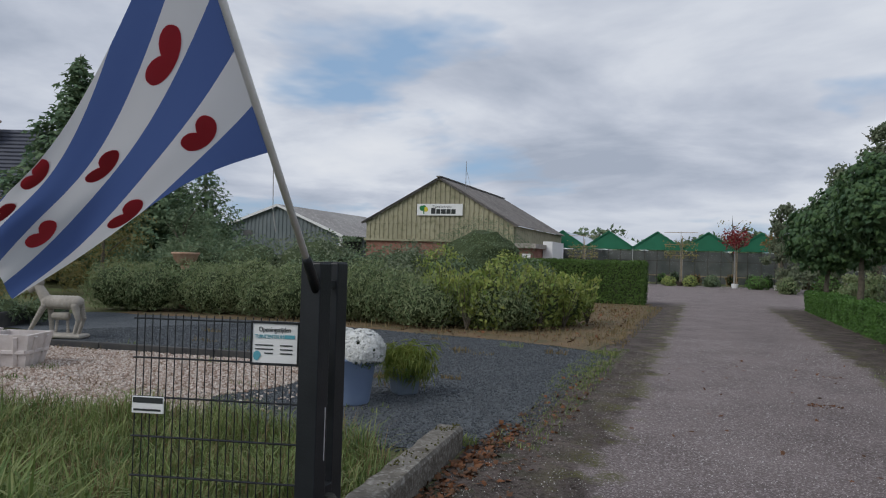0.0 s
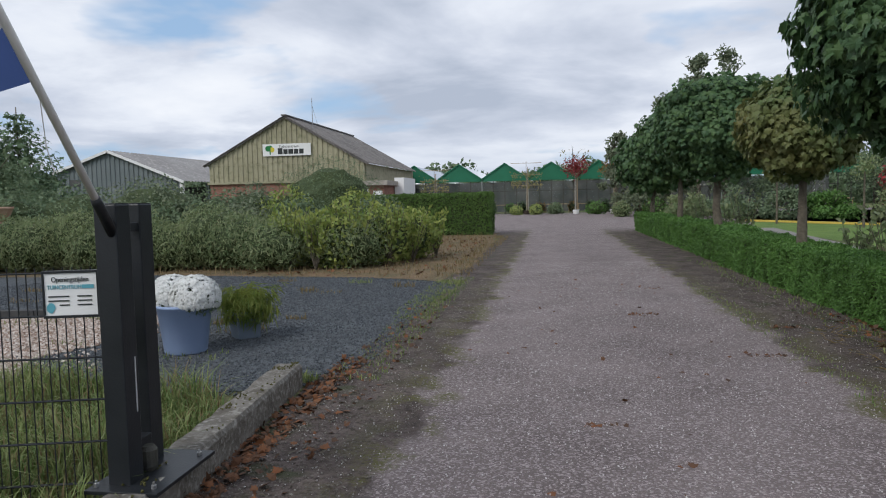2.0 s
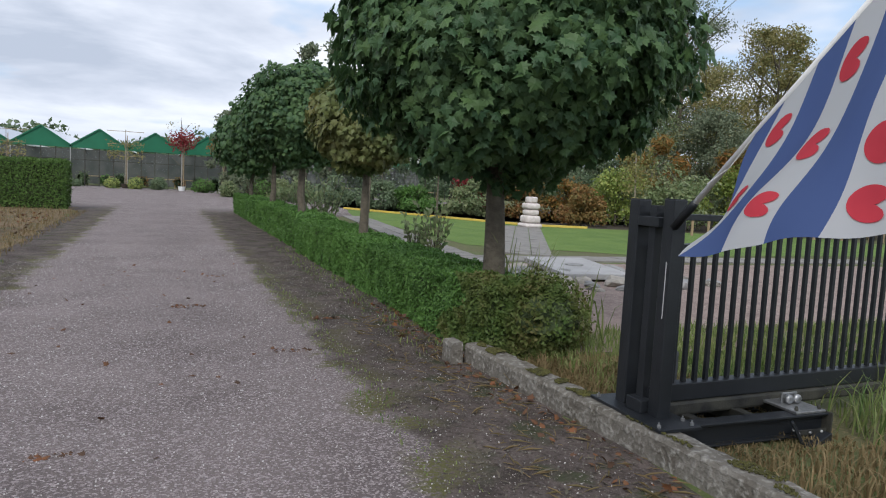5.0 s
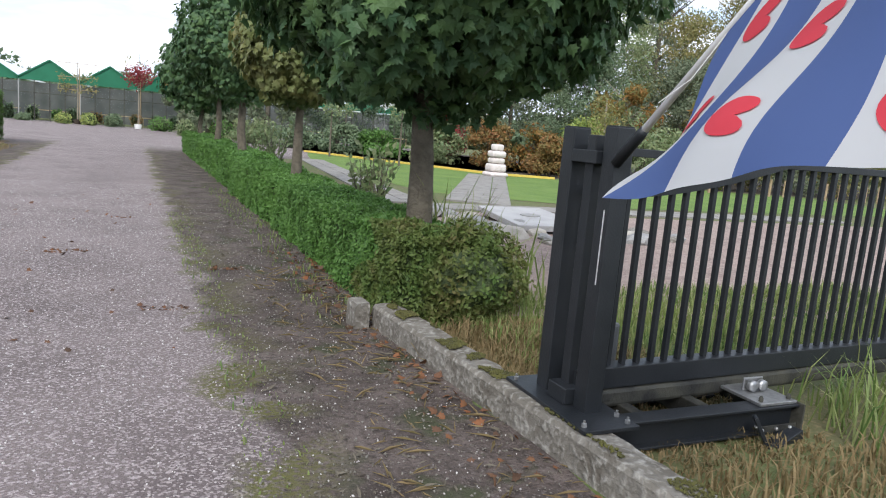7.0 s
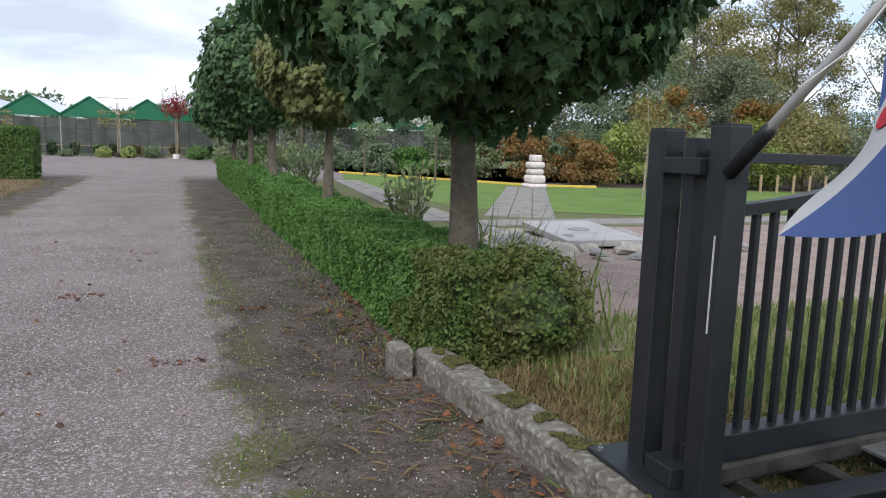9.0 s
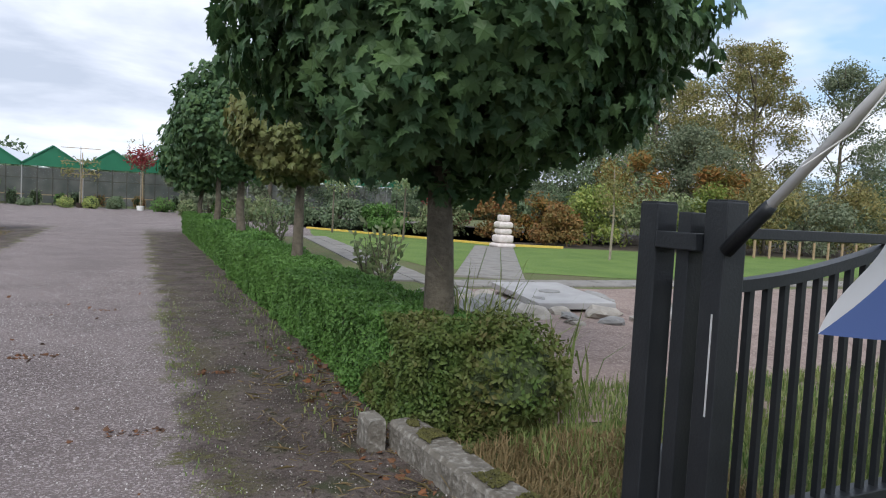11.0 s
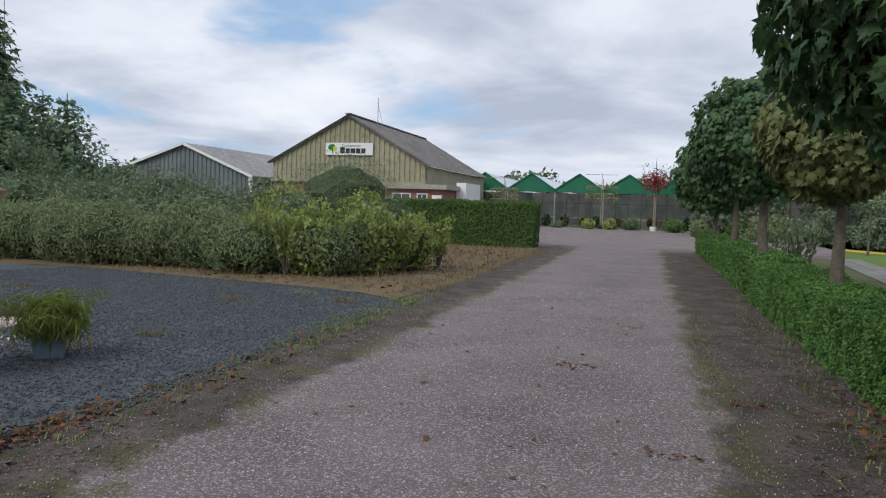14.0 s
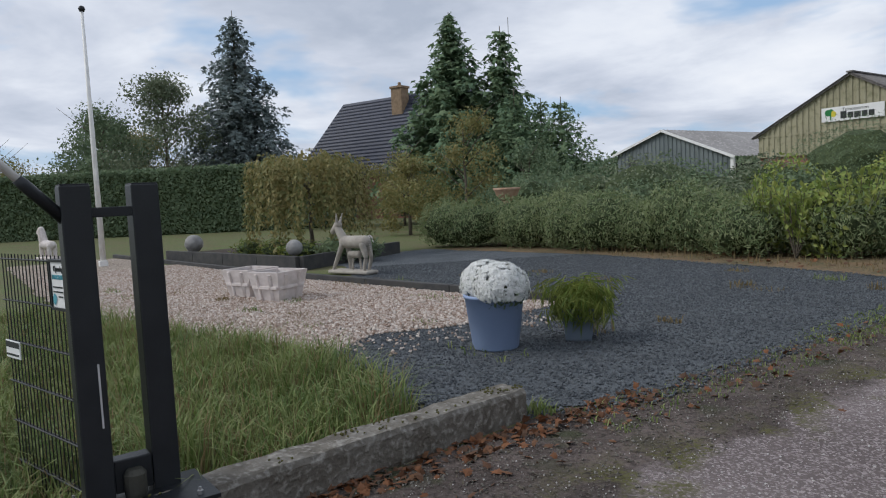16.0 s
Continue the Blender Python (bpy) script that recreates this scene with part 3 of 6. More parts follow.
def blades(n, area, height, material, name, label, width=0.012, lean=0.5, vary=0.4, inside=None):
    """Grass in a rectangle x0, x1, y0, y1: bent, tapering blades."""
    x0, x1, y0, y1 = area
    p = np.stack([rng.uniform(x0, x1, n), rng.uniform(y0, y1, n), np.zeros(n)], 1)
    if inside is not None:
        p = p[[i for i in range(n) if inside(p[i, 0], p[i, 1])]]
        n = len(p)
    tuft = np.array([0.55 + 0.9 * abs(noise.noise(Vector((q[0] * 1.6, q[1] * 1.6, 1.0)))) for q in p])
    h = height * tuft * (1 + vary * rng.uniform(-1, 1, n))
    a = rng.uniform(0, 6.28, n)
    dirn = np.stack([np.cos(a), np.sin(a), np.zeros(n)], 1)
    side = np.stack([-np.sin(a), np.cos(a), np.zeros(n)], 1) * width * 0.5
    bend = (lean * rng.uniform(0.2, 1.0, n) * h)[:, None]
    upv = np.stack([np.zeros(n), np.zeros(n), h], 1)
    mid = p + upv * 0.6 + dirn * bend * 0.35
    tip = p + upv + dirn * bend - np.stack([np.zeros(n), np.zeros(n), bend[:, 0] * 0.3], 1)
    v = np.stack([p - side, p + side, mid + side * 0.8, mid - side * 0.8, tip], 1).reshape(-1, 3)
    base = (np.arange(n) * 5)[:, None, None]
    f = (np.array([(0, 1, 2), (0, 2, 3), (3, 2, 4)])[None] + base).reshape(-1, 3)
    return solo(name, (v, f), material, label, "grass", kind="stuff")


# ---- ground ----
solo("ground", ([(-2500, -2500, 0), (2500, -2500, 0), (2500, 2500, 0), (-2500, 2500, 0)], [(0, 1, 2, 3)]), "ground", "rough earth and grass reaching the horizon", "ground", kind="structure")
solo("road", outline([(-1.35, -14), (4.1, -14), (4.05, 29), (26, 31), (26, 64), (-13, 64), (-13, 34), (-2.2, 30.5), (-1.2, 27)], 0.006, 0.5, 0.1), "drive",
     "worn pinkish chip-seal drive with mossy earth verges", "road", kind="structure")
solo("slate_bed", outline([(-13.5, 9.6), (-11.3, 9.6), (-9.0, 8.5), (-4.2, 8.85), (-5.2, 5.4), (-4.2, 4.9), (-2.6, 4.9), (-1.5, 5.3), (-1.1, 6.2), (-1.2, 7.2), (-1.1, 10.6), (-0.95, 11.7), (-1.4, 12.4), (-2.8, 13.0), (-8.5, 13.7), (-13.5, 13.2)], 0.010, 0.3, 0.07),
     "slate", "dark blue-grey slate chippings", "gravel", kind="structure")
solo("pebble_bed", outline([(-21, 4.2), (-7.2, 3.9), (-5.2, 4.75), (-3.75, 5.15), (-4.5, 6.1), (-4.2, 7.0), (-4.3, 8.6), (-10.0, 7.85), (-21, 7.0)], 0.016, 0.3, 0.12),
     "pebble_bed", "pale pebble bed", "gravel", kind="structure")
solo("dry_verge", outline([(-13, 13.2), (-8.5, 13.75), (-2.8, 13.1), (-1.3, 12.5), (-1.05, 16), (-1.3, 24), (-1.5, 29.5), (-8, 29.5), (-13, 22)], 0.012, 0.4, 0.12),
     "dry", "dry brown grass and dead stems by the shrubs", "ground", kind="structure")
solo("lawn", outline([(8.9, 17.5), (13.0, 15.4), (30, 17), (30, 24), (19, 26.5), (16.2, 26.9), (10.4, 37), (9.0, 30)], 0.008, 0.6, 0.06), "lawn", "bright green mown lawn", "lawn", kind="structure")
solo("gravel_yard", outline([(5.1, 6.3), (8, 5.8), (26, 7), (26, 13.6), (12, 13.5), (7.2, 13.5), (6.4, 9.5)], 0.008, 0.4, 0.1), "red_gravel", "reddish-brown gravel", "gravel", kind="structure")
solo("soil_border", outline([(16.2, 27.2), (20, 26.9), (34, 24.5), (60, 40), (12, 60), (10.5, 38)], 0.006, 0.6, 0.2), "soil", "dark soil under the shrubs", "ground", kind="structure")

# ---- kerbs and gate posts ----


def kerb(name, a, b, width, height, label, moss_n, seed):
    """A rough, chipped concrete edge stone with moss on it."""
    ob = thing(name, a[0], a[1], 0, label, "kerb")
    d = Vector((b[0] - a[0], b[1] - a[1], 0))
    n = int(d.length / 0.07)
    side = Vector((-d.y, d.x, 0)).normalized()
    vs, fs = [], []
    prof = [(-0.5, 0.0), (-0.5, 0.86), (-0.42, 1.0), (0.0, 1.02), (0.42, 1.0), (0.5, 0.86), (0.5, 0.0)]
    for i in range(n + 1):
        for u, w in prof:
            p = d * (i / n) + side * (u * width) + Vector((0, 0, w * height))
            j = noise.noise(p * 7 + Vector((seed, 0, 0))) * 0.014 + noise.noise(p * 22) * 0.008
            vs.append(tuple(p + (side * u + Vector((0, 0, 0.7 * (w > 0.1)))) * j))
    m = len(prof)
    for i in range(n):
        for k in range(m - 1):
            fs.append((i * m + k, (i + 1) * m + k, (i + 1) * m + k + 1, i * m + k + 1))
    fs += [tuple(range(m)), tuple(range((n + 1) * m - 1, n * m - 1, -1))]
    part("stone", (vs, fs), "kerb", ob)
    if moss_n:
        t = 1 - rng.uniform(0, 1, moss_n * 5) ** 2
        u = rng.uniform(-0.4, 0.35, moss_n * 5) * width
        p = np.array(d)[None] * t[:, None] + np.array(side)[None] * u[:, None] + np.array((0, 0, height + 0.012))
        keep = np.array([noise.noise(Vector(q) * 5 + Vector((seed, 3, 0))) > 0.08 for q in p])
        p = p[keep]
        part("moss", scatter(p, np.tile((0, 0, 1.0), (len(p), 1)), 0.016, CHIP, 0.5), "moss", ob)
    return ob


kerb("concrete_kerb", (-1.20, 2.3), (-1.44, 5.38), 0.21, 0.19, "weathered concrete edge stone beside the drive", 60, 1)
kerb("concrete_kerb", (4.40, 1.4), (4.03, 6.08), 0.20, 0.17, "mossy broken concrete edge stone beside the hedge", 1500, 2)
kerb("kerb_stub", (3.84, 6.02), (3.83, 6.20), 0.11, 0.19, "pale broken end of a concrete kerb", 0, 3)


def post(parent, x, y, z0, z1, w=0.105):
    p = part("post", box(x - w / 2, x + w / 2, y - w / 2, y + w / 2, z0, z1, 0.006), "black", parent)
    part("cap", box(x - w / 2 + 0.004, x + w / 2 - 0.004, y - w / 2 + 0.004, y + w / 2 - 0.004, z1 - 0.001, z1 + 0.005, 0.001), "black", p)
    return p


def bolts(parent, plate, pts, z):
    for x, y in pts:
        v, f = spun([(0.013, z), (0.013, z + 0.016), (0.006, z + 0.018), (0.006, z + 0.03)], 6)
        part("bolt", ([(a + x, b + y, c) for a, b, c in v], f), "steel", plate)


def holder(parent, base, way):
    """The black socket that holds a flag staff."""
    b, w = Vector(base), Vector(way).normalized()
    part("staff_socket", tube([b - w * 0.03, b + w * 0.16, b + w * 0.19], [0.024, 0.024, 0.020], 12), "black", parent, "", True)


WAY_L, WAY_R = Vector((0.16, -0.94, 1.0)).normalized(), Vector((0.03, -1.03, 1.0)).normalized()
ROOT_L, ROOT_R = Vector((-1.30, 2.97, 1.38)), Vector((4.27, 3.90, 1.37))

posts_l = thing("gate_posts", -1.34, 3.17, 0, "pair of black steel gate posts on the kerb", "gate post")
posts_l.matrix_basis = Matrix.Identity(4)
post(posts_l, -1.33, 3.03, 0.16, 1.49, 0.11)
post(posts_l, -1.385, 3.30, 0.16, 1.49, 0.11)
plate = part("base_plate", box(-1.46, -1.10, 2.90, 3.45, 0.178, 0.196, 0.002), "black", posts_l)
bolts(posts_l, plate, [(-1.15, 2.96), (-1.15, 3.38), (-1.43, 2.95)], 0.196)
part("cross_tie", box(-1.37, -1.34, 3.05, 3.28, 1.36, 1.40, 0.003), "black", posts_l)
part("lock_box", box(-1.40, -1.32, 3.09, 3.24, 0.22, 0.36, 0.006), "black", posts_l, "black gate catch")
part("guide_roller", ([(x - 1.30, y + 3.165, z - 0.06) for x, y, z in spun([(0.04, 0.26), (0.045, 0.28), (0.045, 0.36), (0.03, 0.38)], 16)[0]], spun([(0.04, 0.26), (0.045, 0.28), (0.045, 0.36), (0.03, 0.38)], 16)[1]), "grime", posts_l)
part("latch_slot", box(-1.276, -1.272, 3.055, 3.062, 0.52, 0.78), "scratch", posts_l, "bare metal scratch")
holder(posts_l, ROOT_L, WAY_L)

posts_r = thing("gate_posts", 4.22, 4.1, 0, "pair of black steel guide posts on the kerb", "gate post")
posts_r.matrix_basis = pose(0.04, 0, 0)
post(posts_r, 4.255, 4.28, 0.17, 1.50, 0.095)
post(posts_r, 4.27, 3.97, 0.17, 1.51, 0.095)
plate = part("base_plate", box(4.10, 4.40, 3.74, 4.45, 0.176, 0.194, 0.002), "black", posts_r)
bolts(posts_r, plate, [(4.13, 3.79), (4.36, 3.78), (4.13, 4.40), (4.36, 3.86)], 0.194)
part("roller_bracket", box(4.20, 4.27, 4.03, 4.225, 1.34, 1.40, 0.004), "black", posts_r)
for dy in (4.05, 4.19):
    part("guide_roller", ([(x + 4.31, y + dy, z) for x, y, z in spun([(0.022, 1.33), (0.026, 1.34), (0.026, 1.42), (0.02, 1.43)], 14)[0]], spun([(0.022, 1.33), (0.026, 1.34), (0.026, 1.42), (0.02, 1.43)], 14)[1]), "grime", posts_r)
part("stop_box", box(4.18, 4.31, 4.03, 4.18, 0.194, 0.275, 0.006), "black", posts_r, "grimy black end stop")
part("wear_strip", box(4.219, 4.2235, 3.950, 3.955, 0.80, 1.14), "scratch", posts_r, "bare worn aluminium strip")
holder(posts_r, ROOT_R - Vector((0.04, 0, 0)), WAY_R)

# ---- sliding gate ----
GY = 4.12
gate = thing("sliding_gate", 4.3, GY, 0, "open black steel sliding gate with an arched top", "gate")
gate.matrix_basis = pose(4.30, GY, 0, 0, 0, 3.0)
GL = 5.9


def arch(x):
    return 1.205 + 0.25 * (1 - math.cos(math.pi * x / 2.95))


part("bottom_rail", box(0, GL, -0.05, 0.05, 0.238, 0.345, 0.004), "black", gate)
part("track_rail", box(0, GL, -0.056, 0.056, 0.135, 0.234, 0.022), "grime", gate, "grimy black running rail")
part("end_stile", box(-0.03, 0.04, -0.03, 0.03, 0.20, 1.47, 0.004), "black", gate)
part("end_stile", box(GL - 0.06, GL, -0.03, 0.03, 0.345, 1.23, 0.004), "black", gate)
part("top_rail", box(0.04, GL, -0.02, 0.02, 1.385, 1.425, 0.003), "black", gate)
N = 60
vs, fs = [], []
for i in range(N + 1):
    x = 0.04 + (GL - 0.1) * i / N
    z = arch(x)
    for dy, dz in ((-0.028, -0.022), (0.028, -0.022), (0.028, 0.022), (-0.028, 0.022)):
        vs.append((x, dy, z + dz))
    if i:
        for k in range(4):
            fs.append(((i - 1) * 4 + k, i * 4 + k, i * 4 + (k + 1) % 4, (i - 1) * 4 + (k + 1) % 4))
fs += [(0, 1, 2, 3), (N * 4 + 3, N * 4 + 2, N * 4 + 1, N * 4)]
part("arched_rail", (vs, fs), "black", gate)
x = 0.13
while x < GL - 0.1:
    part("bar", box(x - 0.0135, x + 0.0135, -0.0135, 0.0135, 0.344, min(arch(x) - 0.02, 1.386), 0.002), "black", gate)
    x += 0.095
drive_box = thing("gate_drive_box", 4.62, 4.42, 0, "grey plastic gate motor housing on a foot", "motor box")
part("housing", box(-0.12, 0.12, -0.10, 0.10, 0.20, 0.50, 0.02), "grey_box", drive_box)
part("foot", box(-0.09, 0.09, -0.08, 0.08, 0.0, 0.2, 0.005), "grime", drive_box)

frame_r = thing("gate_support_frame", 4.4, 3.9, 0, "black steel beams that carry the sliding gate", "support frame")
frame_r.matrix_basis = Matrix.Identity(4)
for yy, x1 in ((3.88, 5.57), (4.38, 5.50)):
    part("web", box(4.40, x1, yy - 0.008, yy + 0.008, 0.035, 0.158, 0.0), "black", frame_r)
    part("flange", box(4.40, x1, yy - 0.055, yy + 0.055, 0.156, 0.170, 0.003), "black", frame_r)
    part("flange", box(4.40, x1, yy - 0.055, yy + 0.055, 0.022, 0.036, 0.003), "black", frame_r)
part("end_plate", box(5.57, 5.582, 3.80, 4.46, 0.015, 0.178, 0.003), "grime", frame_r)
part("cross_beam", beam((5.05, 3.93, 0.10), (5.05, 4.33, 0.10), 0.07, 0.10), "grime", frame_r)
part("cross_beam", beam((4.62, 3.93, 0.10), (4.62, 4.33, 0.10), 0.07, 0.10), "grime", frame_r)
strut = part("strut", beam((5.21, 3.79, 0.15), (5.34, 3.70, -0.15), 0.055, 0.02), "black", frame_r)
for z in (0.10, 0.13):
    v, f = spun([(0.010, 0.0), (0.010, 0.012), (0.005, 0.016)], 6)
    part("bolt", ([(a + 5.215, 3.783 - c, b + z) for a, b, c in v], f), "steel", strut)
part("strut", beam((5.54, 3.80, 0.03), (4.80, 3.66, -0.16), 0.08, 0.06), "black", frame_r)
bracket = part("bracket", box(5.26, 5.55, 3.815, 3.823, 0.04, 0.075, 0.002), "grime", frame_r)
for x in (5.30, 5.40, 5.50):
    v, f = spun([(0.010, 0.0), (0.010, 0.010), (0.005, 0.014)], 6)
    part("bolt", ([(a + x, 3.815 - c, b + 0.058) for a, b, c in v], f), "steel", bracket)
carriage = part("roller_carriage", box(5.30, 5.56, 3.84, 4.20, 0.171, 0.188, 0.003), "steel", frame_r, "zinc roller carriage")
part("side_cheek", box(5.36, 5.50, 4.02, 4.032, 0.188, 0.26, 0.004), "steel", carriage)
for x in (5.40, 5.47):
    v, f = spun([(0.008, -0.03), (0.030, -0.028), (0.030, 0.0), (0.012, 0.004)], 16)
    part("roller", ([(a + x, 4.01 + c, b + 0.222) for a, b, c in v], f), "steel", carriage, "", True)
for x, y in ((5.33, 3.87), (5.53, 3.87), (5.33, 4.16), (5.53, 4.16)):
    v, f = spun([(0.012, 0.188), (0.012, 0.205), (0.006, 0.218)], 6)
    part("bolt", ([(a + x, b + y, c) for a, b, c in v], f), "grime", carriage)

# ---- mesh fence with its signs ----
fence = thing("mesh_fence", -1.41, 3.05, 0, "black double-rod wire mesh fence panel", "fence", "", "", 14)
for i in range(22):
    part("upright_rod", tube([(-0.041 * i - 0.01, 0, 0.02), (-0.041 * i - 0.01, 0, 1.205)], [0.003, 0.003], 6), "black", fence)
for z in (1.18, 0.98, 0.78, 0.58, 0.38, 0.18):
    for dy in (-0.006, 0.006):
        part("cross_rod", tube([(0.02, dy, z), (-0.885, dy, z)], [0.004, 0.004], 6), "black", fence)
board = thing("opening_hours_sign", -1.535, 3.0, 0.985, "small white opening hours board in a black frame", "sign", "", "", 14)
part("board", box(-0.145, 0.145, -0.004, 0.008, 0.0, 0.195, 0.001), "sign_white", board)
for a in ((-0.155, 0.155, -0.012, 0.0), (-0.155, 0.155, 0.195, 0.207), (-0.155, -0.145, 0.0, 0.195), (0.145, 0.155, 0.0, 0.195)):
    part("frame", box(a[0], a[1], -0.010, 0.012, a[2], a[3], 0.001), "black", board)
board.scale = (0.8, 1, 1)
letters("Openingstijden", 0.034, "sign_dark", board, pose(-0.105, -0.006, 0.155, 90, 0, 0))
letters("TUINCENTRUM", 0.027, "sign_teal", board, pose(-0.130, -0.006, 0.122, 90, 0, 0))
part("name_bar", box(0.062, 0.128, -0.007, -0.005, 0.123, 0.141), "sign_teal", board)
for i in range(3):
    part("text_bar", box(-0.125 + (0.06 if i == 2 else 0), -0.01, -0.007, -0.005, 0.085 - 0.02 * i, 0.091 - 0.02 * i), "sign_dark", board)
    part("text_bar", box(0.035, 0.115, -0.007, -0.005, 0.085 - 0.02 * i, 0.091 - 0.02 * i), "sign_dark", board)
part("emblem", ([(0.025 * math.cos(k * 0.5) * (1 if k < 9 else 0.6) - 0.112, -0.0065, 0.035 + 0.025 * math.sin(k * 0.5)) for k in range(12)], [tuple(range(12))]), "sign_teal", board)
plateS = thing("maker_plate", -2.175, 2.845, 0.70, "small black and white maker plate on the fence", "sign", "", "", 14)
part("board", box(-0.085, 0.085, -0.003, 0.003, 0.0, 0.085, 0.001), "sign_white", plateS)
part("name_bar", box(-0.08, 0.08, -0.005, -0.003, 0.052, 0.08), "sign_dark", plateS)
part("text_bar", box(-0.075, 0.07, -0.005, -0.003, 0.012, 0.022), "sign_dark", plateS)

# ---- flags ----


def flag(root, way, corners, sag, ripple, label, phase):
    """corners: lower hoist, upper hoist, lower fly, upper fly; sag: drop of the lower and the upper edge; the cloth ripples between them."""
    ob = thing("flag_on_staff", *root, label, "flag")
    ob.matrix_basis = Matrix.Identity(4)
    tip = root + way * 2.05
    part("staff", tube([root + way * 0.1, root + way * 1.0, tip], [0.0165, 0.016, 0.014], 12), "white", ob, "white round flag staff", True)
    v, f = spun([(0.0, -0.02), (0.02, -0.01), (0.024, 0.01), (0.012, 0.03), (0.0, 0.034)], 12)
    part("finial", ([tuple(tip + Vector(p)) for p in v], f), "white", ob, "", True)
    a, b, c, d = [Vector(p) for p in corners]
    out = ((c - a).cross(b - a)).normalized()
    ALONG, UP = 2.0, 4.4

    def at(u, w, off=0.0):
        p = a.lerp(b, u).lerp(c.lerp(d, u), w)
        rip = ripple * w * (0.085 * math.sin(6.0 * w + 3.0 * u + phase) + 0.04 * math.sin(8.0 * u - 5.0 * w + phase) + 0.012 * math.sin(19 * u + 9 * w))
        return p + out * (rip + off) + Vector((0, 0, -(sag[0] + (sag[1] - sag[0]) * u) * math.sin(math.pi * w)))

    nu, nw = 40, 56
    vs, fs, uvs = [], [], []
    for i in range(nw + 1):
        for k in range(nu + 1):
            w, u = i / nw, k / nu
            vs.append(tuple(at(u, w)))
            uvs.append((u * UP + w * ALONG, w))
    for i in range(nw):
        for k in range(nu):
            q = i * (nu + 1) + k
            fs.append((q, q + 1, q + nu + 2, q + nu + 1))
    cloth = part("cloth", (vs, fs), "flag", ob, "blue and white slanted bands with red leaf shapes", True)
    layer = cloth.data.uv_layers.new(name="uv")
    for lp in cloth.data.loops:
        layer.data[lp.index].uv = uvs[lp.vertex_index]
    high, wide = (b - a).length, ((c - a).length + (d - b).length) / 2
    up_bands, along_bands = UP / high, ALONG / wide
    steep = math.hypot(up_bands, along_bands)
    gu, gw = up_bands / steep, along_bands / steep
    size = 0.43 / steep
    # red leaf shapes along the middle of each white band, notched towards the far corner
    for level, places in ((1.5, (0.28, 0.72)), (3.5, (0.20, 0.5, 0.80)), (5.5, (0.28, 0.72))):
        w_lo, w_hi = max(0.0, (level - UP) / ALONG), min(1.0, level / ALONG)
        for q in places:
            w0 = w_lo + (w_hi - w_lo) * q
            u0 = (level - w0 * ALONG) / UP
            ring = []
            for k in range(36):
                t = 2 * math.pi * k / 36
                away = (t + math.pi) % (2 * math.pi) - math.pi
                rad = 0.95 - 0.72 * math.exp(-(away / 0.33) ** 2) + 0.10 * math.exp(-((abs(away) - 0.75) / 0.4) ** 2)
                ring.append((rad * math.cos(t) * 0.9, rad * math.sin(t) * 0.98))
            for side in (0.004, -0.004):
                rv, rf = [tuple(at(u0, w0, side))], []
                for grow in (0.5, 1.0):
                    for hx, hy in ring:
                        mu, mw = (hx * gu - hy * gw) * size * grow, (hx * gw + hy * gu) * size * grow
                        rv.append(tuple(at(min(0.995, max(0.005, u0 + mu / high)), min(0.995, max(0.005, w0 + mw / wide)), side)))
                for k in range(36):
                    n = (k + 1) % 36
                    rf += [(0, 1 + k, 1 + n), (1 + k, 37 + k, 37 + n, 1 + n)]
                part("leaf_emblem", (rv, rf), "flag_red", cloth, "", True)
    cord = [root + way * 0.75, root + way * 0.55 + Vector((-0.05, -0.02, -0.06)), root + way * 0.42 + Vector((-0.09, 0.0, -0.06))]
    part("cord", tube(cord, [0.002, 0.002, 0.002], 5), "white", ob)
    return ob


LOW_L, HIGH_L = ROOT_L + WAY_L * 0.78, ROOT_L + WAY_L * 1.80
flag(ROOT_L, WAY_L, (LOW_L, HIGH_L, (-2.20, 2.09, 1.275), (-2.05, 1.80, 1.60)), (-0.09, 0.20), 0.75, "rippling blue and white flag with red leaves", 0.6)
LOW_R, HIGH_R = ROOT_R + WAY_R * 0.72, ROOT_R + WAY_R * 1.74
flag(ROOT_R, WAY_R, (LOW_R, HIGH_R, (3.56, 2.97, 1.25), (3.58, 2.10, 1.50)), (0.04, 0.10), 0.6, "drooping blue and white flag over the gate", 2.1)

# ---- clipped hedge along the drive ----
hedge = thing("clipped_hedge", 4.4, 18, 0, "low clipped green hedge along the drive", "hedge")
hedge.matrix_basis = Matrix.Identity(4)
HX0, HX1 = 4.06, 4.86
p, d = box_points(90000, HX0, HX1, 6.05, 12.0, 0.66, ("l", "r", "f", "t"))
p2, d2 = box_points(34000, HX0 - 0.03, HX1 - 0.05, 12.0, 15.0, 0.70, ("l", "r", "t"))
near = np.concatenate([p, p2])
dn = np.concatenate([d, d2])
end = near[:, 1] < 6.75 + 0.35 * np.sin(near[:, 2] * 9)
part("foliage", scatter(near[~end], dn[~end], 0.034, LEAF, 0.7), "privet", hedge)
part("end_foliage", scatter(near[end], dn[end], 0.036, LEAF, 0.9), "hedge_brown", hedge, "browning unkempt end of the hedge")
p, d = box_points(60000, HX0 + 0.02, HX1, 15.0, 30.0, 0.74, ("l", "r", "b", "t"))
part("foliage", scatter(p, d, 0.055, LEAF, 0.7), "privet", hedge)
part("branch_mass", box(HX0 + 0.07, HX1 - 0.07, 6.13, 14.95, 0.0, 0.61, 0.05), "privet_core", hedge)
part("branch_mass", box(HX0 + 0.09, HX1 - 0.07, 15.0, 29.93, 0.0, 0.68, 0.05), "privet_core", hedge)
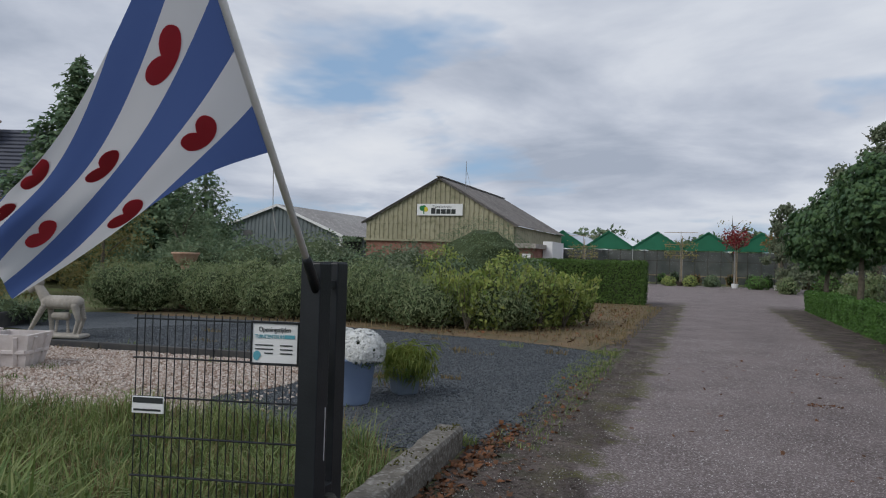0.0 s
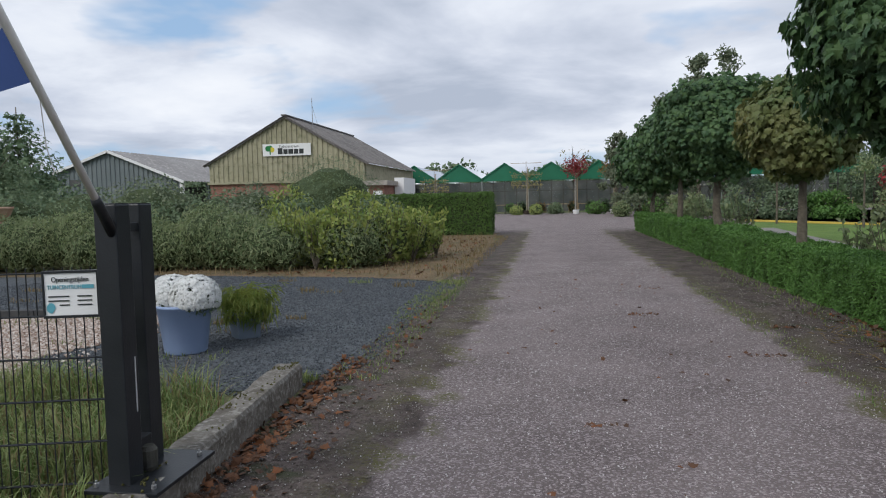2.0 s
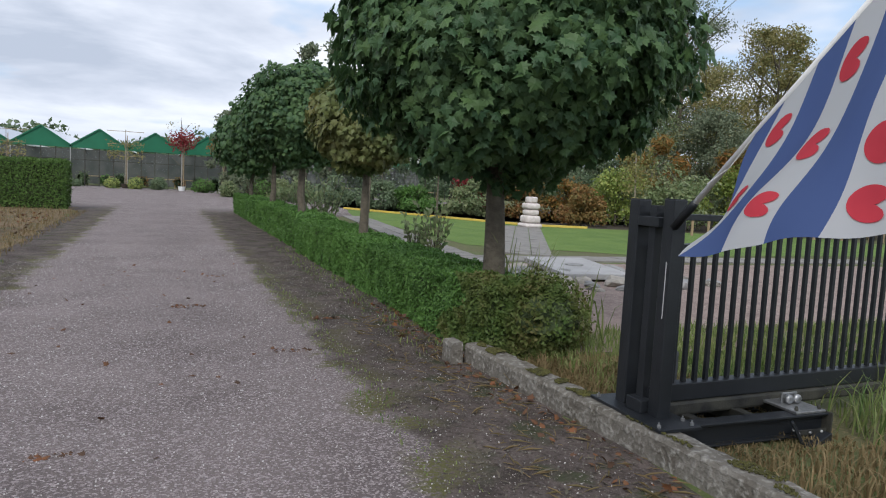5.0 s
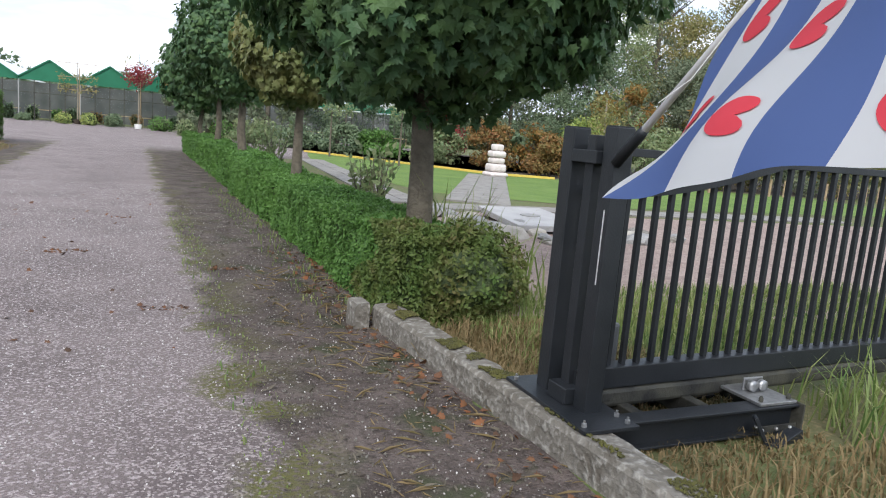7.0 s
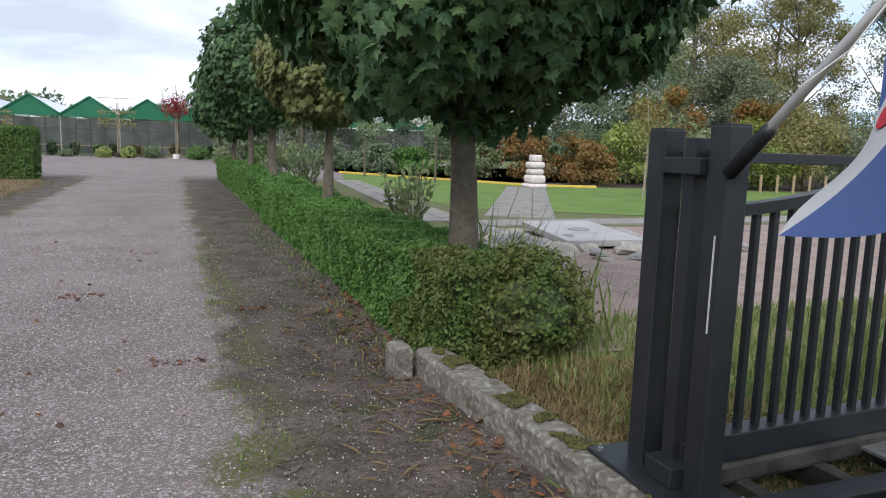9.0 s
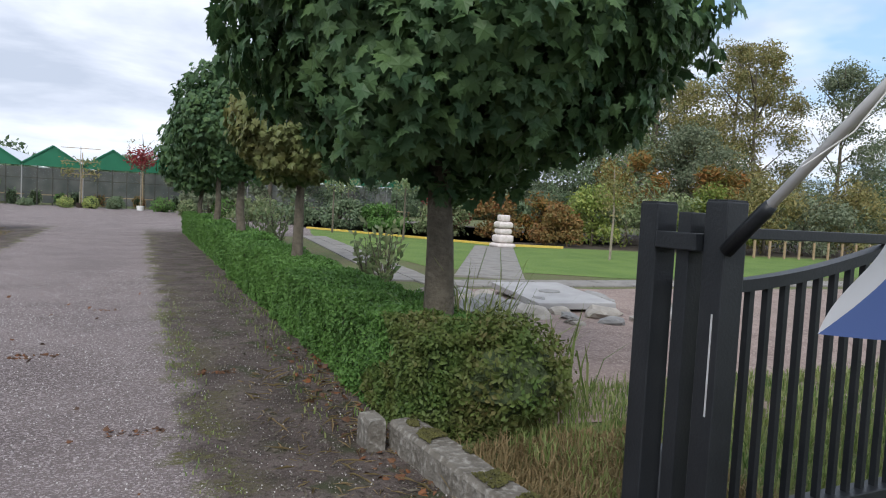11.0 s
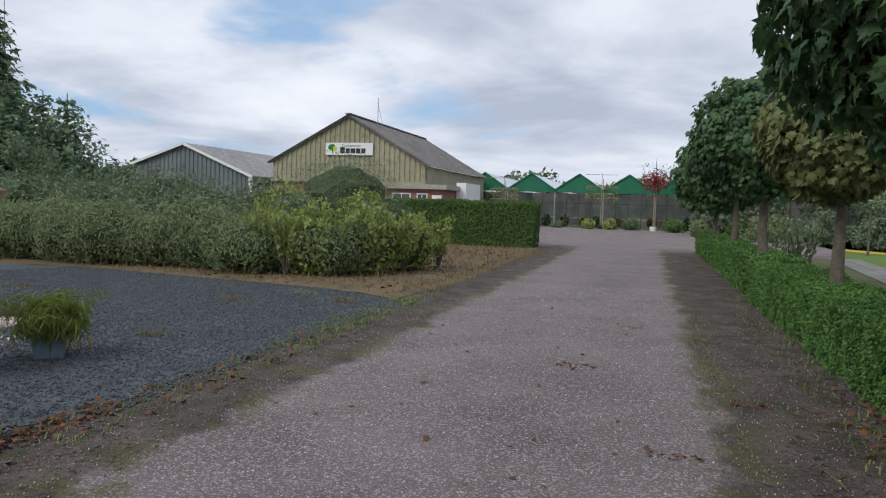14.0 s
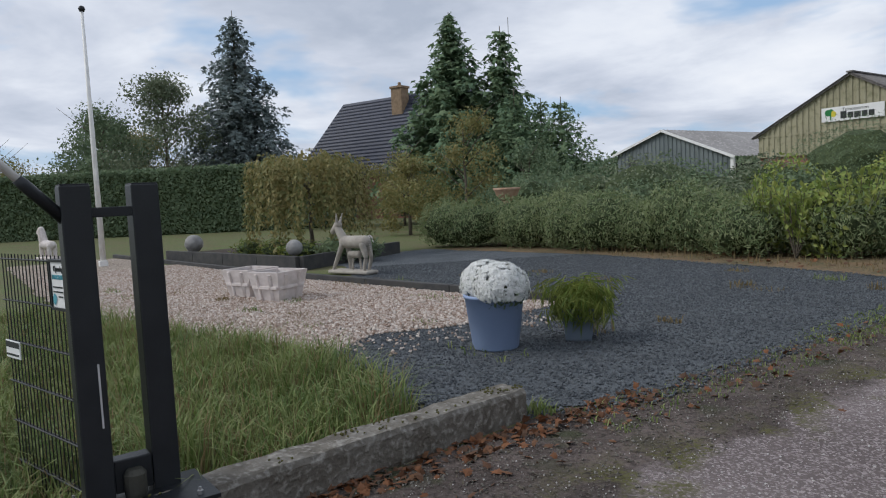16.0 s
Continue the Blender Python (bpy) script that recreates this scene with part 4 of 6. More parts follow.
pb, db = blob_points(5200, (4.75, 6.25, 0.36), (0.52, 0.42, 0.40), 0.4, 0.2, 0.02, 4)
tuft = thing("overgrown_bush", 0, 0, 0, "straggly green and brown bush at the hedge end", "shrub")
part("foliage", scatter(pb, db, 0.045, LEAF, 0.9), "hedge_brown", tuft)
part("branch_mass", blob((4.75, 6.25, 0.34), (0.52, 0.42, 0.38), 0.75, 4, 0.0), "privet_core", tuft)

# ---- maples ----
maple(4.60, 6.92, 0.135, 3.02, (1.68, 1.68, 1.38), 19000, 0.106, "maple", "round-headed dark green maple on a straight trunk", 1)
maple(4.55, 11.94, 0.10, 2.50, (0.92, 0.92, 0.80), 4600, 0.11, "maple_gold", "small maple with leaves turning golden", 2)
maple(4.55, 17.4, 0.12, 3.05, (1.42, 1.42, 1.18), 8500, 0.112, "maple", "round-headed green maple beside the drive", 3)
maple(4.55, 22.4, 0.11, 3.05, (1.42, 1.42, 1.15), 3600, 0.15, "maple", "round-headed green maple beside the drive", 4)
maple(4.55, 28.2, 0.11, 2.75, (1.5, 1.5, 1.2), 2200, 0.18, "maple", "round-headed green maple beside the drive", 5)

# ---- shrub belt on the garden side ----
r = random.Random(11)
for i in range(13):
    x = -13.6 + 0.82 * i
    y = 14.9 + r.uniform(-0.2, 0.3) + (0.5 if i > 10 else 0) - (0.9 if i < 2 else 0)
    h = 1.14 + r.uniform(-0.14, 0.2)
    bush("laurel_shrub", (x, y, h * 0.5), (0.85, 0.9, h * 0.58), 4200, 0.095, "laurel", "dense grey-green privet shrub in a row", "shrub", "shrub belt by the slate bed", NARROW, -1.2, 20 + i)
for i, (x, y, h, w) in enumerate(((-4.1, 15.2, 1.25, 0.75), (-3.2, 16.0, 1.3, 0.75), (-5.2, 15.3, 1.1, 0.8), (-2.75, 17.2, 1.15, 0.6), (-6.3, 18.0, 1.75, 0.8), (-4.9, 19.8, 1.7, 0.7))):
    bush("yellow_green_shrub", (x, y, h * 0.5), (w, w, h * 0.58), 1700, 0.105, "laurel_light", "bright yellow-green laurel shrub", "shrub", "bright laurels", LEAF, -1.0, 50 + i)
for i, (x, y, h, w) in enumerate(((-12.6, 18.2, 1.95, 1.4), (-10.4, 18.2, 2.1, 1.4), (-8.6, 18.6, 1.75, 1.2), (-9.6, 17.0, 1.45, 1.0), (-7.2, 17.2, 1.4, 0.9), (-14.6, 18.0, 1.9, 1.4), (-5.6, 17.2, 1.5, 0.8), (-7.8, 19.4, 1.8, 1.0), (-3.9, 18.6, 1.5, 0.8), (-12.0, 21.5, 2.3, 1.6), (-9.0, 22.0, 2.0, 1.6))):
    bush("garden_shrub", (x, y, h * 0.5), (w, w, h * 0.56), 2400, 0.10, "grey_green" if i % 3 == 1 else "dark_leaf", "loose green garden shrub behind the belt", "shrub", "loose shrubs", LEAF, 0, 70 + i)
bush("round_shrub", (-6.1, 21.2, 1.40), (1.75, 1.5, 1.42), 9500, 0.075, "dark_leaf", "rounded dark evergreen shrub", "shrub", "", NARROW, 0, 91)
block = thing("tall_clipped_hedge", 0, 0, 0, "tall clipped thuja hedge beside the drive", "hedge")
p, d = box_points(26000, -7.6, -1.72, 28.0, 29.6, 1.68, ("f", "r", "t", "b"), 0.1)
part("foliage", scatter(p, d, 0.085, SPRAY, 0.6), "thuja", block)
part("branch_mass", box(-7.5, -1.84, 28.13, 29.5, 0.0, 1.58, 0.08), "privet_core", block)

# ---- planted pots, statues and bed on the pebbles ----
pot = thing("blue_flower_pot", -2.97, 6.55, 0.012, "large pale blue plastic pot beside the kerb", "plant pot")
part("body", spun([(0.19, 0.0), (0.205, 0.02), (0.262, 0.46), (0.272, 0.462), (0.272, 0.49), (0.250, 0.49), (0.244, 0.44)], 40), "blue_pot", pot, "", True)
part("soil", spun([(0.243, 0.43), (0.1, 0.435), (0.02, 0.437)], 24), "soil", pot)
mums = thing("white_chrysanthemums", -2.97, 6.55, 0.012, "two domes of white chrysanthemum blooms in the pot", "flowers")
for k, (cx, cy) in enumerate(((-0.145, 0.04), (0.14, -0.03))):
    p, d = blob_points(1500, (cx, cy, 0.55), (0.235, 0.235, 0.215), 0.10, 0.06, 0.47, 30 + k)
    rays = [scatter(p + d * (0.008 * j), d, 0.034 - 0.005 * j, SPRAY, 0.25) for j in range(3)]
    rays += [scatter(p + d * 0.012, d, 0.034, MAPLE, 0.12) for _ in range(2)]
    part("bloom_dome", both(*rays), "petal", mums)
    pl, dl = blob_points(420, (cx, cy, 0.52), (0.215, 0.215, 0.17), 0.3, 0.1, 0.40, 33 + k)
    part("leaves", scatter(pl, dl, 0.05, LEAF, 0.6), "dark_leaf", mums)
    part("stems", blob((cx, cy, 0.53), (0.22, 0.22, 0.17), 0.75, 30 + k, 0.42), "privet_core", mums)
pot2 = thing("blue_grey_pot", -2.68, 7.30, 0.012, "small grey-blue square pot", "plant pot")
part("body", spun([(0.155, 0.0), (0.165, 0.015), (0.205, 0.27), (0.215, 0.272), (0.215, 0.30), (0.195, 0.30), (0.19, 0.26)], 4), "grey_pot", pot2)
part("soil", spun([(0.19, 0.25), (0.05, 0.255), (0.01, 0.256)], 16), "soil", pot2)
plant2 = thing("trailing_conifer", -2.68, 7.30, 0.012, "trailing yellow-green thread conifer in the pot", "plant")
THREAD = (NARROW[0] * np.array((0.32, 1, 1)), NARROW[1])
p, d = blob_points(2300, (0.02, 0.0, 0.38), (0.29, 0.25, 0.19), 0.9, 0.9, 0.20, 40)
part("foliage", scatter(p, d, 0.15, THREAD, 0.6, 2.4), "green_plant", plant2)
part("stems", tube([(0, 0, 0.25), (0.02, 0, 0.36), (0.0, 0.02, 0.48)], [0.015, 0.012, 0.005], 6), "bark", plant2)


def planter(x, y, rz):
    ob = thing("square_planter", x, y, 0.018, "pinkish-white cast stone planter with strap relief", "planter", "cast planters", "", rz)
    b = bmesh.new()
    w0, w1, h = 0.22, 0.30, 0.42
    ring = [[b.verts.new((sx * w, sy * w, z)) for sx, sy in ((-1, -1), (1, -1), (1, 1), (-1, 1))] for w, z in ((w0, 0), (w1, h), (w1 - 0.04, h), (w0 + 0.03, h - 0.18))]
    b.faces.new(ring[0][::-1])
    for i in range(3):
        for k in range(4):
            b.faces.new((ring[i][k], ring[i][(k + 1) % 4], ring[i + 1][(k + 1) % 4], ring[i + 1][k]))
    b.faces.new(ring[3])
    part("body", b, "plaster", ob)
    for k in range(4):
        m = pose(0, 0, 0, 0, 0, 90 * k)
        for xx in (-0.11, 0.11):
            part("strap", beam(m @ Vector((xx, -w0 - 0.004, 0.03)), m @ Vector((xx * 1.25, -w1 - 0.004, h - 0.03)), 0.055, 0.03, 0.008), "plaster", ob)
        part("strap", beam(m @ Vector((-0.24, -0.262, 0.20)), m @ Vector((0.24, -0.262, 0.20)), 0.03, 0.05, 0.008), "plaster", ob)
    part("soil", box(-0.25, 0.25, -0.25, 0.25, h - 0.12, h - 0.08), "soil", ob)
    return ob


planter(-8.55, 6.45, 20)
planter(-7.75, 6.55, 22)


def skin(balls, voxel):
    """One smooth body from overlapping balls (x, y, z, rx, ry, rz) and remeshed into one skin."""
    b = bmesh.new()
    for x, y, z, rx, ry, rz in balls:
        bmesh.ops.create_icosphere(b, subdivisions=2, radius=1.0, matrix=Matrix.Translation((x, y, z)) @ Matrix.Diagonal((rx, ry, rz, 1)))
    return b


def chain(a, b, r0, r1, n=7):
    return [tuple(a[k] + (b[k] - a[k]) * i / (n - 1) for k in range(3)) + (r0 + (r1 - r0) * i / (n - 1),) * 3 for i in range(n)]


# a standing donkey with a foal under it, on a plinth; x forward towards -x
balls = chain((-0.20, 0, 0.62), (0.34, 0, 0.62), 0.125, 0.13, 9) + chain((-0.24, 0, 0.66), (-0.40, 0, 0.90), 0.10, 0.075, 8) + chain((-0.38, 0, 0.96), (-0.54, 0, 0.82), 0.082, 0.055, 8)
for sy in (-0.07, 0.07):
    balls += chain((-0.22, sy, 0.56), (-0.50, sy, 0.08), 0.06, 0.036, 12) if sy < 0 else chain((-0.20, sy, 0.56), (-0.16, sy, 0.08), 0.06, 0.036, 12)
    balls += chain((0.36, sy, 0.56), (0.43, sy, 0.32), 0.075, 0.042, 8) + chain((0.43, sy, 0.32), (0.36, sy, 0.08), 0.042, 0.034, 8)
    balls += chain((-0.37, sy * 0.6, 1.00), (-0.33, sy * 1.1, 1.17), 0.032, 0.014, 7)
balls += chain((0.45, 0, 0.64), (0.52, 0, 0.36), 0.025, 0.018, 8) + chain((-0.05, 0, 0.38), (0.16, 0, 0.38), 0.07, 0.075, 5) + chain((-0.03, 0.03, 0.32), (-0.06, 0.03, 0.07), 0.03, 0.025, 7) + chain((0.16, 0.03, 0.32), (0.18, 0.03, 0.07), 0.03, 0.025, 7)
db = skin(balls, 0.03)
box(-0.58, 0.52, -0.17, 0.17, 0.0, 0.075, 0.03, db)
donkey = solo("donkey_statue", db, "stone", "pale cast stone donkey statue on a plinth", "statue", smooth=True)
donkey.matrix_basis = pose(-9.80, 8.92, 0.02, 0, 0, 14)
donkey.scale = (0.96, 0.96, 0.96)
balls = chain((-0.15, 0, 0.42), (0.2, 0, 0.40), 0.13, 0.12, 6) + chain((-0.2, 0, 0.5), (-0.28, 0, 0.78), 0.12, 0.10, 7) + chain((-0.28, 0, 0.82), (-0.42, 0, 0.74), 0.09, 0.06, 5)
for sy in (-0.07, 0.07):
    balls += chain((-0.2, sy, 0.4), (-0.22, sy, 0.06), 0.06, 0.05, 8) + chain((0.2, sy, 0.38), (0.22, sy, 0.06), 0.07, 0.05, 8)
db = skin(balls, 0.03)
box(-0.4, 0.38, -0.16, 0.16, 0.0, 0.08, 0.02, db)
horse = solo("horse_statue", db, "plaster", "weathered white animal statue near the flagpole", "statue", smooth=True)
horse.matrix_basis = pose(-23.3, 5.55, 0.0, 0, 0, 20)
horse.scale = (1.15, 1.15, 1.15)

pole = thing("flagpole", -17.95, 6.13, 0, "tall white tapered flagpole with a dark ball top", "flagpole")
part("mast", tube([(0, 0, 0), (0, 0, 3.2), (-0.02, 0, 6.45)], [0.075, 0.06, 0.035], 16), "white", pole, "", True)
part("ball", ([(x - 0.02, y, z + 6.5) for x, y, z in spun([(0.001, -0.09), (0.06, -0.06), (0.085, 0), (0.06, 0.06), (0.001, 0.09)], 16)[0]], spun([(0.001, -0.09), (0.06, -0.06), (0.085, 0), (0.06, 0.06), (0.001, 0.09)], 16)[1]), "black", pole, "dark ball finial", True)
part("cleat", box(0.05, 0.09, -0.02, 0.02, 2.2, 2.5, 0.008), "white", pole)
part("foot", box(-0.1, 0.1, -0.1, 0.1, 0.0, 0.16, 0.02), "white", pole)


def sleeper(a, b, h=0.14, w=0.11):
    ob = solo("edging_sleeper", beam((0, 0, 0), (math.dist(a, b) - 0.012, 0, 0), w, h, 0.008), "sleeper", "dark recycled plastic edging sleeper", "edging", "edging sleepers")
    ob.matrix_basis = pose(a[0], a[1], h / 2, 0, 0, math.degrees(math.atan2(b[1] - a[1], b[0] - a[0])))
    return ob


def run(a, b, n, h=0.14):
    for i in range(n):
        p0 = (a[0] + (b[0] - a[0]) * i / n, a[1] + (b[1] - a[1]) * i / n)
        p1 = (a[0] + (b[0] - a[0]) * (i + 1) / n, a[1] + (b[1] - a[1]) * (i + 1) / n)
        sleeper(p0, p1, h)


run((-21.5, 7.1), (-10.0, 7.95), 6, 0.10)
run((-10.0, 7.95), (-4.3, 8.78), 3, 0.12)
run((-17.6, 7.65), (-11.55, 8.60), 4, 0.30)
run((-11.5, 8.66), (-13.2, 12.1), 2, 0.30)
solo("bed_soil", outline([(-17.5, 7.8), (-11.65, 8.7), (-13.3, 12.0), (-18.5, 11.5)], 0.2, 0.4, 0.03), "soil", "dark soil in the raised bed", "soil", kind="structure")


def ball_stone(x, y, z, r):
    b = bmesh.new()
    bmesh.ops.create_icosphere(b, subdivisions=4, radius=r)
    for v in b.verts:
        q = v.co.normalized()
        v.co *= 1 + 0.05 * noise.noise(q * 7) + 0.03 * noise.noise(q * 15)
    ob = solo("stone_ball", b, "grey_stone", "knobbly grey stone garden ball on the bed", "garden ball", "stone balls", smooth=True)
    ob.matrix_basis = pose(x, y, z + r, 0, 0, 0)


ball_stone(-17.6, 8.35, 0.19, 0.24)
ball_stone(-11.95, 8.72, 0.29, 0.17)
b = bmesh.new()
for x, y, z, q in ((0, 0, 0.10, 0.10), (0.1, 0, 0.08, 0.08), (-0.1, 0.02, 0.08, 0.08), (0.02, 0, 0.2, 0.08)):
    bmesh.ops.create_icosphere(b, subdivisions=2, radius=q, matrix=Matrix.Translation((x, y, z)))
o = solo("white_stone_flower", b, "plaster", "white stone flower ornament on the edging", "ornament", smooth=True)
o.matrix_basis = pose(-12.32, 10.75, 0.295, 0, 0, 0)
bed = [bush("bed_plant", (x, y, 0.3), (w, w, 0.25), 500, 0.10, m, l, "plant", "bed plants", NARROW, 0, 140 + i) for i, (x, y, w, m, l) in enumerate((
    (-13.0, 9.3, 0.5, "green_plant", "low bright green bed plant"), (-12.3, 9.8, 0.45, "dark_leaf", "low dark heather cushion"), (-11.9, 10.4, 0.4, "dark_leaf", "low dark heather cushion"), (-14.2, 9.3, 0.5, "green_plant", "low bright green bed plant"), (-15.2, 9.0, 0.45, "green_plant", "low bright green bed plant")))]

weep = thing("weeping_tree", -14.2, 10.2, 0.18, "weeping tree with yellowing curtain of leaves", "tree")
part("trunk", limbs((0, 0, 0), 1.9, 0.06, 9, 1.0, 5, 0.7, 0.3), "bark", weep, "", True)
ps, ds = [], []
for i in range(260):
    a, k = r.uniform(0, 6.28), 1.55 * math.sqrt(r.uniform(0.05, 1.0))
    top = 2.45 - 0.28 * (k / 1.5) ** 2 + r.uniform(-0.15, 0.1)
    ln = r.uniform(0.5, 1.0) * (0.6 + 1.55 * (k / 1.5))
    m = int(ln * 34)
    s = np.linspace(0, 1, m)
    ps.append(np.stack([math.cos(a) * (k + 0.08 * s), math.sin(a) * (k + 0.08 * s), top - ln * s], 1) + rng.normal(0, 0.04, (m, 3)))
    ds.append(np.tile((math.cos(a), math.sin(a), 0.3), (m, 1)))
part("crown", scatter(np.concatenate(ps), np.concatenate(ds), 0.10, LEAF, 0.5, 2.2), "olive", weep)

urn = thing("terracotta_bowl", -12.72, 15.4, 0, "faded terracotta bowl on a pedestal among shrubs", "garden urn")
part("pedestal", spun([(0.18, 0.0), (0.17, 0.08), (0.10, 0.14), (0.09, 1.07), (0.14, 1.17)], 20), "terracotta", urn, "", True)
part("bowl", spun([(0.12, 1.17), (0.20, 1.21), (0.30, 1.34), (0.34, 1.46), (0.37, 1.48), (0.37, 1.53), (0.32, 1.53), (0.28, 1.42)], 28), "terracotta", urn, "", True)

# ---- trees and house behind the garden ----
conifer("blue_spruce", -48.3, 21.4, 15.4, 5.2, 30, "spruce", "tall blue-grey spruce with tiered branches", 3, 0.30, 0.46, 0.3, 24)
conifer("cypress_tree", -27.5, 25.0, 10.8, 3.4, 34, "cypress", "tall dark green cypress with ragged top", 4, 0.05, 0.46, 0.35, 26)
conifer("cypress_tree", -25.4, 26.6, 9.8, 2.3, 28, "cypress", "tall dark green cypress with ragged top", 5, 0.0, 0.42, 0.5, 26)
for i, (x, y, h, w) in enumerate(((-22.8, 25, 6.2, 2.6), (-20.8, 26, 5.6, 2.1), (-23.6, 27.5, 6.0, 2.2), (-24.8, 23.5, 4.8, 2.5))):
    conifer("cypress_tree", x, y, h, w, 16, "cypress", "bushy green cypress in a row", 30 + i, -0.25, 0.28, 0.3, 24)
for i, (x, y, h, w, mt, lb) in enumerate(((-21.0, 20.5, 4.6, 2.0, "olive", "thin shrub tree with browning leaves"), (-24.5, 20.0, 3.8, 1.9, "olive", "thin shrub tree with browning leaves"), (-20.0, 17.0, 2.6, 1.6, "olive", "yellowing garden shrub tree"), (-17.2, 20.5, 2.9, 1.7, "dark_leaf", "leafy green tree in the garden"), (-28, 22, 3.0, 2.2, "grey_green", "leafy green tree in the garden"), (-31, 19, 2.6, 2.0, "grey_green", "leafy green tree in the garden"))):
    loose_tree("garden_tree", x, y, h, (w, w), 22, 4600, 0.115, mt, lb, 60 + i, "bark", 0.15)
for i, (x, y, h, w, mt) in enumerate(((-46, 15.5, 9.5, 3.6, "grey_green"), (-50, 12.5, 8.0, 3.4, "dark_leaf"), (-56, 13.5, 8.0, 3.6, "dark_leaf"), (-62, 6, 7.0, 4.5, "olive"), (-52, 3, 6.0, 4.0, "olive"), (-60, 17, 7.5, 4.0, "olive"))):
    loose_tree("garden_tree", x, y, h, (w, w), 50, 13000, 0.20, mt, "large garden tree behind the lawn", 80 + i, "bark", 0.1)
back_hedge = thing("tall_back_hedge", 0, 0, 0, "tall dark ivy-like hedge behind the garden", "hedge")
bm1 = Matrix.Translation((-36.5, 17.0, 0)) @ pose(0, 0, 0, 0, 0, 50)
p, d = box_points(38000, -26, 6, -1.0, 1.0, 3.6, ("f", "t", "l", "r"), 0.3)
v, f = scatter(p, d, 0.20, LEAF, 0.8)
back_hedge.matrix_basis = bm1
part("foliage", (v, f), "dark_leaf", back_hedge)
part("branch_mass", box(-25.8, 5.8, -0.85, 0.9, 0, 3.4, 0.1), "privet_core", back_hedge)


def gable_house():
    ob = thing("house", -44.8, 32.6, 0, "house with a dark tiled roof and brick chimney", "house")
    ob.matrix_basis = pose(-44.8, 32.6, 0, 0, 0, 18)
    part("wall", box(-6.5, 7.0, -4.2, 4.2, 0, 3.6), "brick", ob)
    z0, z1 = 3.2, 9.3
    b = bmesh.new()
    pts = [(-7.0, -4.7, z0), (7.5, -4.7, z0), (7.5, 4.7, z0), (-7.0, 4.7, z0), (-5.4, 0, z1), (7.5, 0, z1)]
    vv = [b.verts.new(p) for p in pts]
    for q in ((0, 1, 5, 4), (3, 4, 5, 2), (0, 4, 3), (1, 2, 5), (0, 3, 2, 1)):
        b.faces.new([vv[k] for k in q])
    roof = part("roof", b, "roof_tile", ob, "dark glazed tiles")
    n = 22
    for i in range(n):
        t0 = i / n
        y, z = -4.74 + 4.7 * t0, z0 + (z1 - z0) * t0
        xl = -7.0 + 1.6 * t0
        part("tile_course", beam((xl + 0.1, y, z + 0.03), (7.5, y, z + 0.03), 0.05, 0.05, 0.0), "roof_tile", roof)
    ch = part("chimney", box(0.75, 1.75, -1.3, -0.4, 6.2, 9.8, 0.02), "chimney_brick", ob, "yellow-brown brick chimney")
    part("chimney_cap", box(0.68, 1.82, -1.38, -0.32, 9.66, 9.83, 0.02), "chimney_brick", ch)
    part("chimney_pot", spun([(0.13, 9.8), (0.13, 10.1), (0.10, 10.12)], 12), "chimney_brick", ch).location = (1.3, -0.9, 0)
    dm = part("dormer", box(-7.3, -4.2, -2.2, 2.2, 3.2, 5.6), "white", ob, "white boarded dormer")
    part("pane", box(-7.34, -7.29, -1.5, 1.5, 4.2, 5.2), "dark_inside", dm)
    part("dormer_roof", box(-7.6, -4.0, -2.5, 2.5, 5.6, 5.8, 0.02), "white", dm)


gable_house()
aerial = thing("aerial_mast", -26.3, 28, 0, "thin grey aerial mast above the trees", "aerial")
part("mast", tube([(0, 0, 0), (0, 0, 10.6)], [0.04, 0.02], 8), "steel", aerial)


# ---- barn and sheds ----
def corrugated(x0, x1, top, bottom, pitch, depth):
    """An upright sheet with ribs in the plane y = 0; top(x) gives its upper edge."""
    n = int((x1 - x0) / pitch)
    vs, fs = [], []
    cols = []
    for i in range(n):
        for fx, dy in ((0.0, 0), (0.30, 0), (0.42, -depth), (0.88, -depth)):
            cols.append((x0 + (x1 - x0) * (i + fx) / n, dy))
    cols.append((x1, 0))
    for x, dy in cols:
        vs += [(x, dy, bottom), (x, dy, top(x))]
    for i in range(len(cols) - 1):
        fs.append((2 * i, 2 * i + 2, 2 * i + 3, 2 * i + 1))
    return vs, fs


def ribbed_roof(x0, z0, x1, z1, y0, y1, pitch, depth):
    """A pitched sheet between two eaves lines, with ribs down the slope."""
    n = int((y1 - y0) / pitch)
    vs, fs = [], []
    for i in range(n + 1):
        for fy, dz in ((0.0, 0.0), (0.35, 0.0), (0.5, depth), (0.85, depth)):
            y = y0 + (y1 - y0) * (i + fy) / (n + 1)
            vs += [(x0, y, z0 + dz), (x1, y, z1 + dz)]
    for i in range(len(vs) // 2 - 1):
        fs.append((2 * i, 2 * i + 1, 2 * i + 3, 2 * i + 2))
    return vs, fs


BY = 45.0
barn = thing("barn", -16.7, BY, 0, "cream corrugated barn with a weathered ribbed roof", "barn")
barn.matrix_basis = pose(0, BY, 0, 0, 0, 0)
AX, AZ, LX, LZ, RX, RZ, BL = -16.68, 7.10, -22.2, 4.12, -11.35, 3.98, 16.0


def gable(x):
    return AZ - (AZ - LZ) * (AX - x) / (AX - LX) if x < AX else AZ - (AZ - RZ) * (x - AX) / (RX - AX)


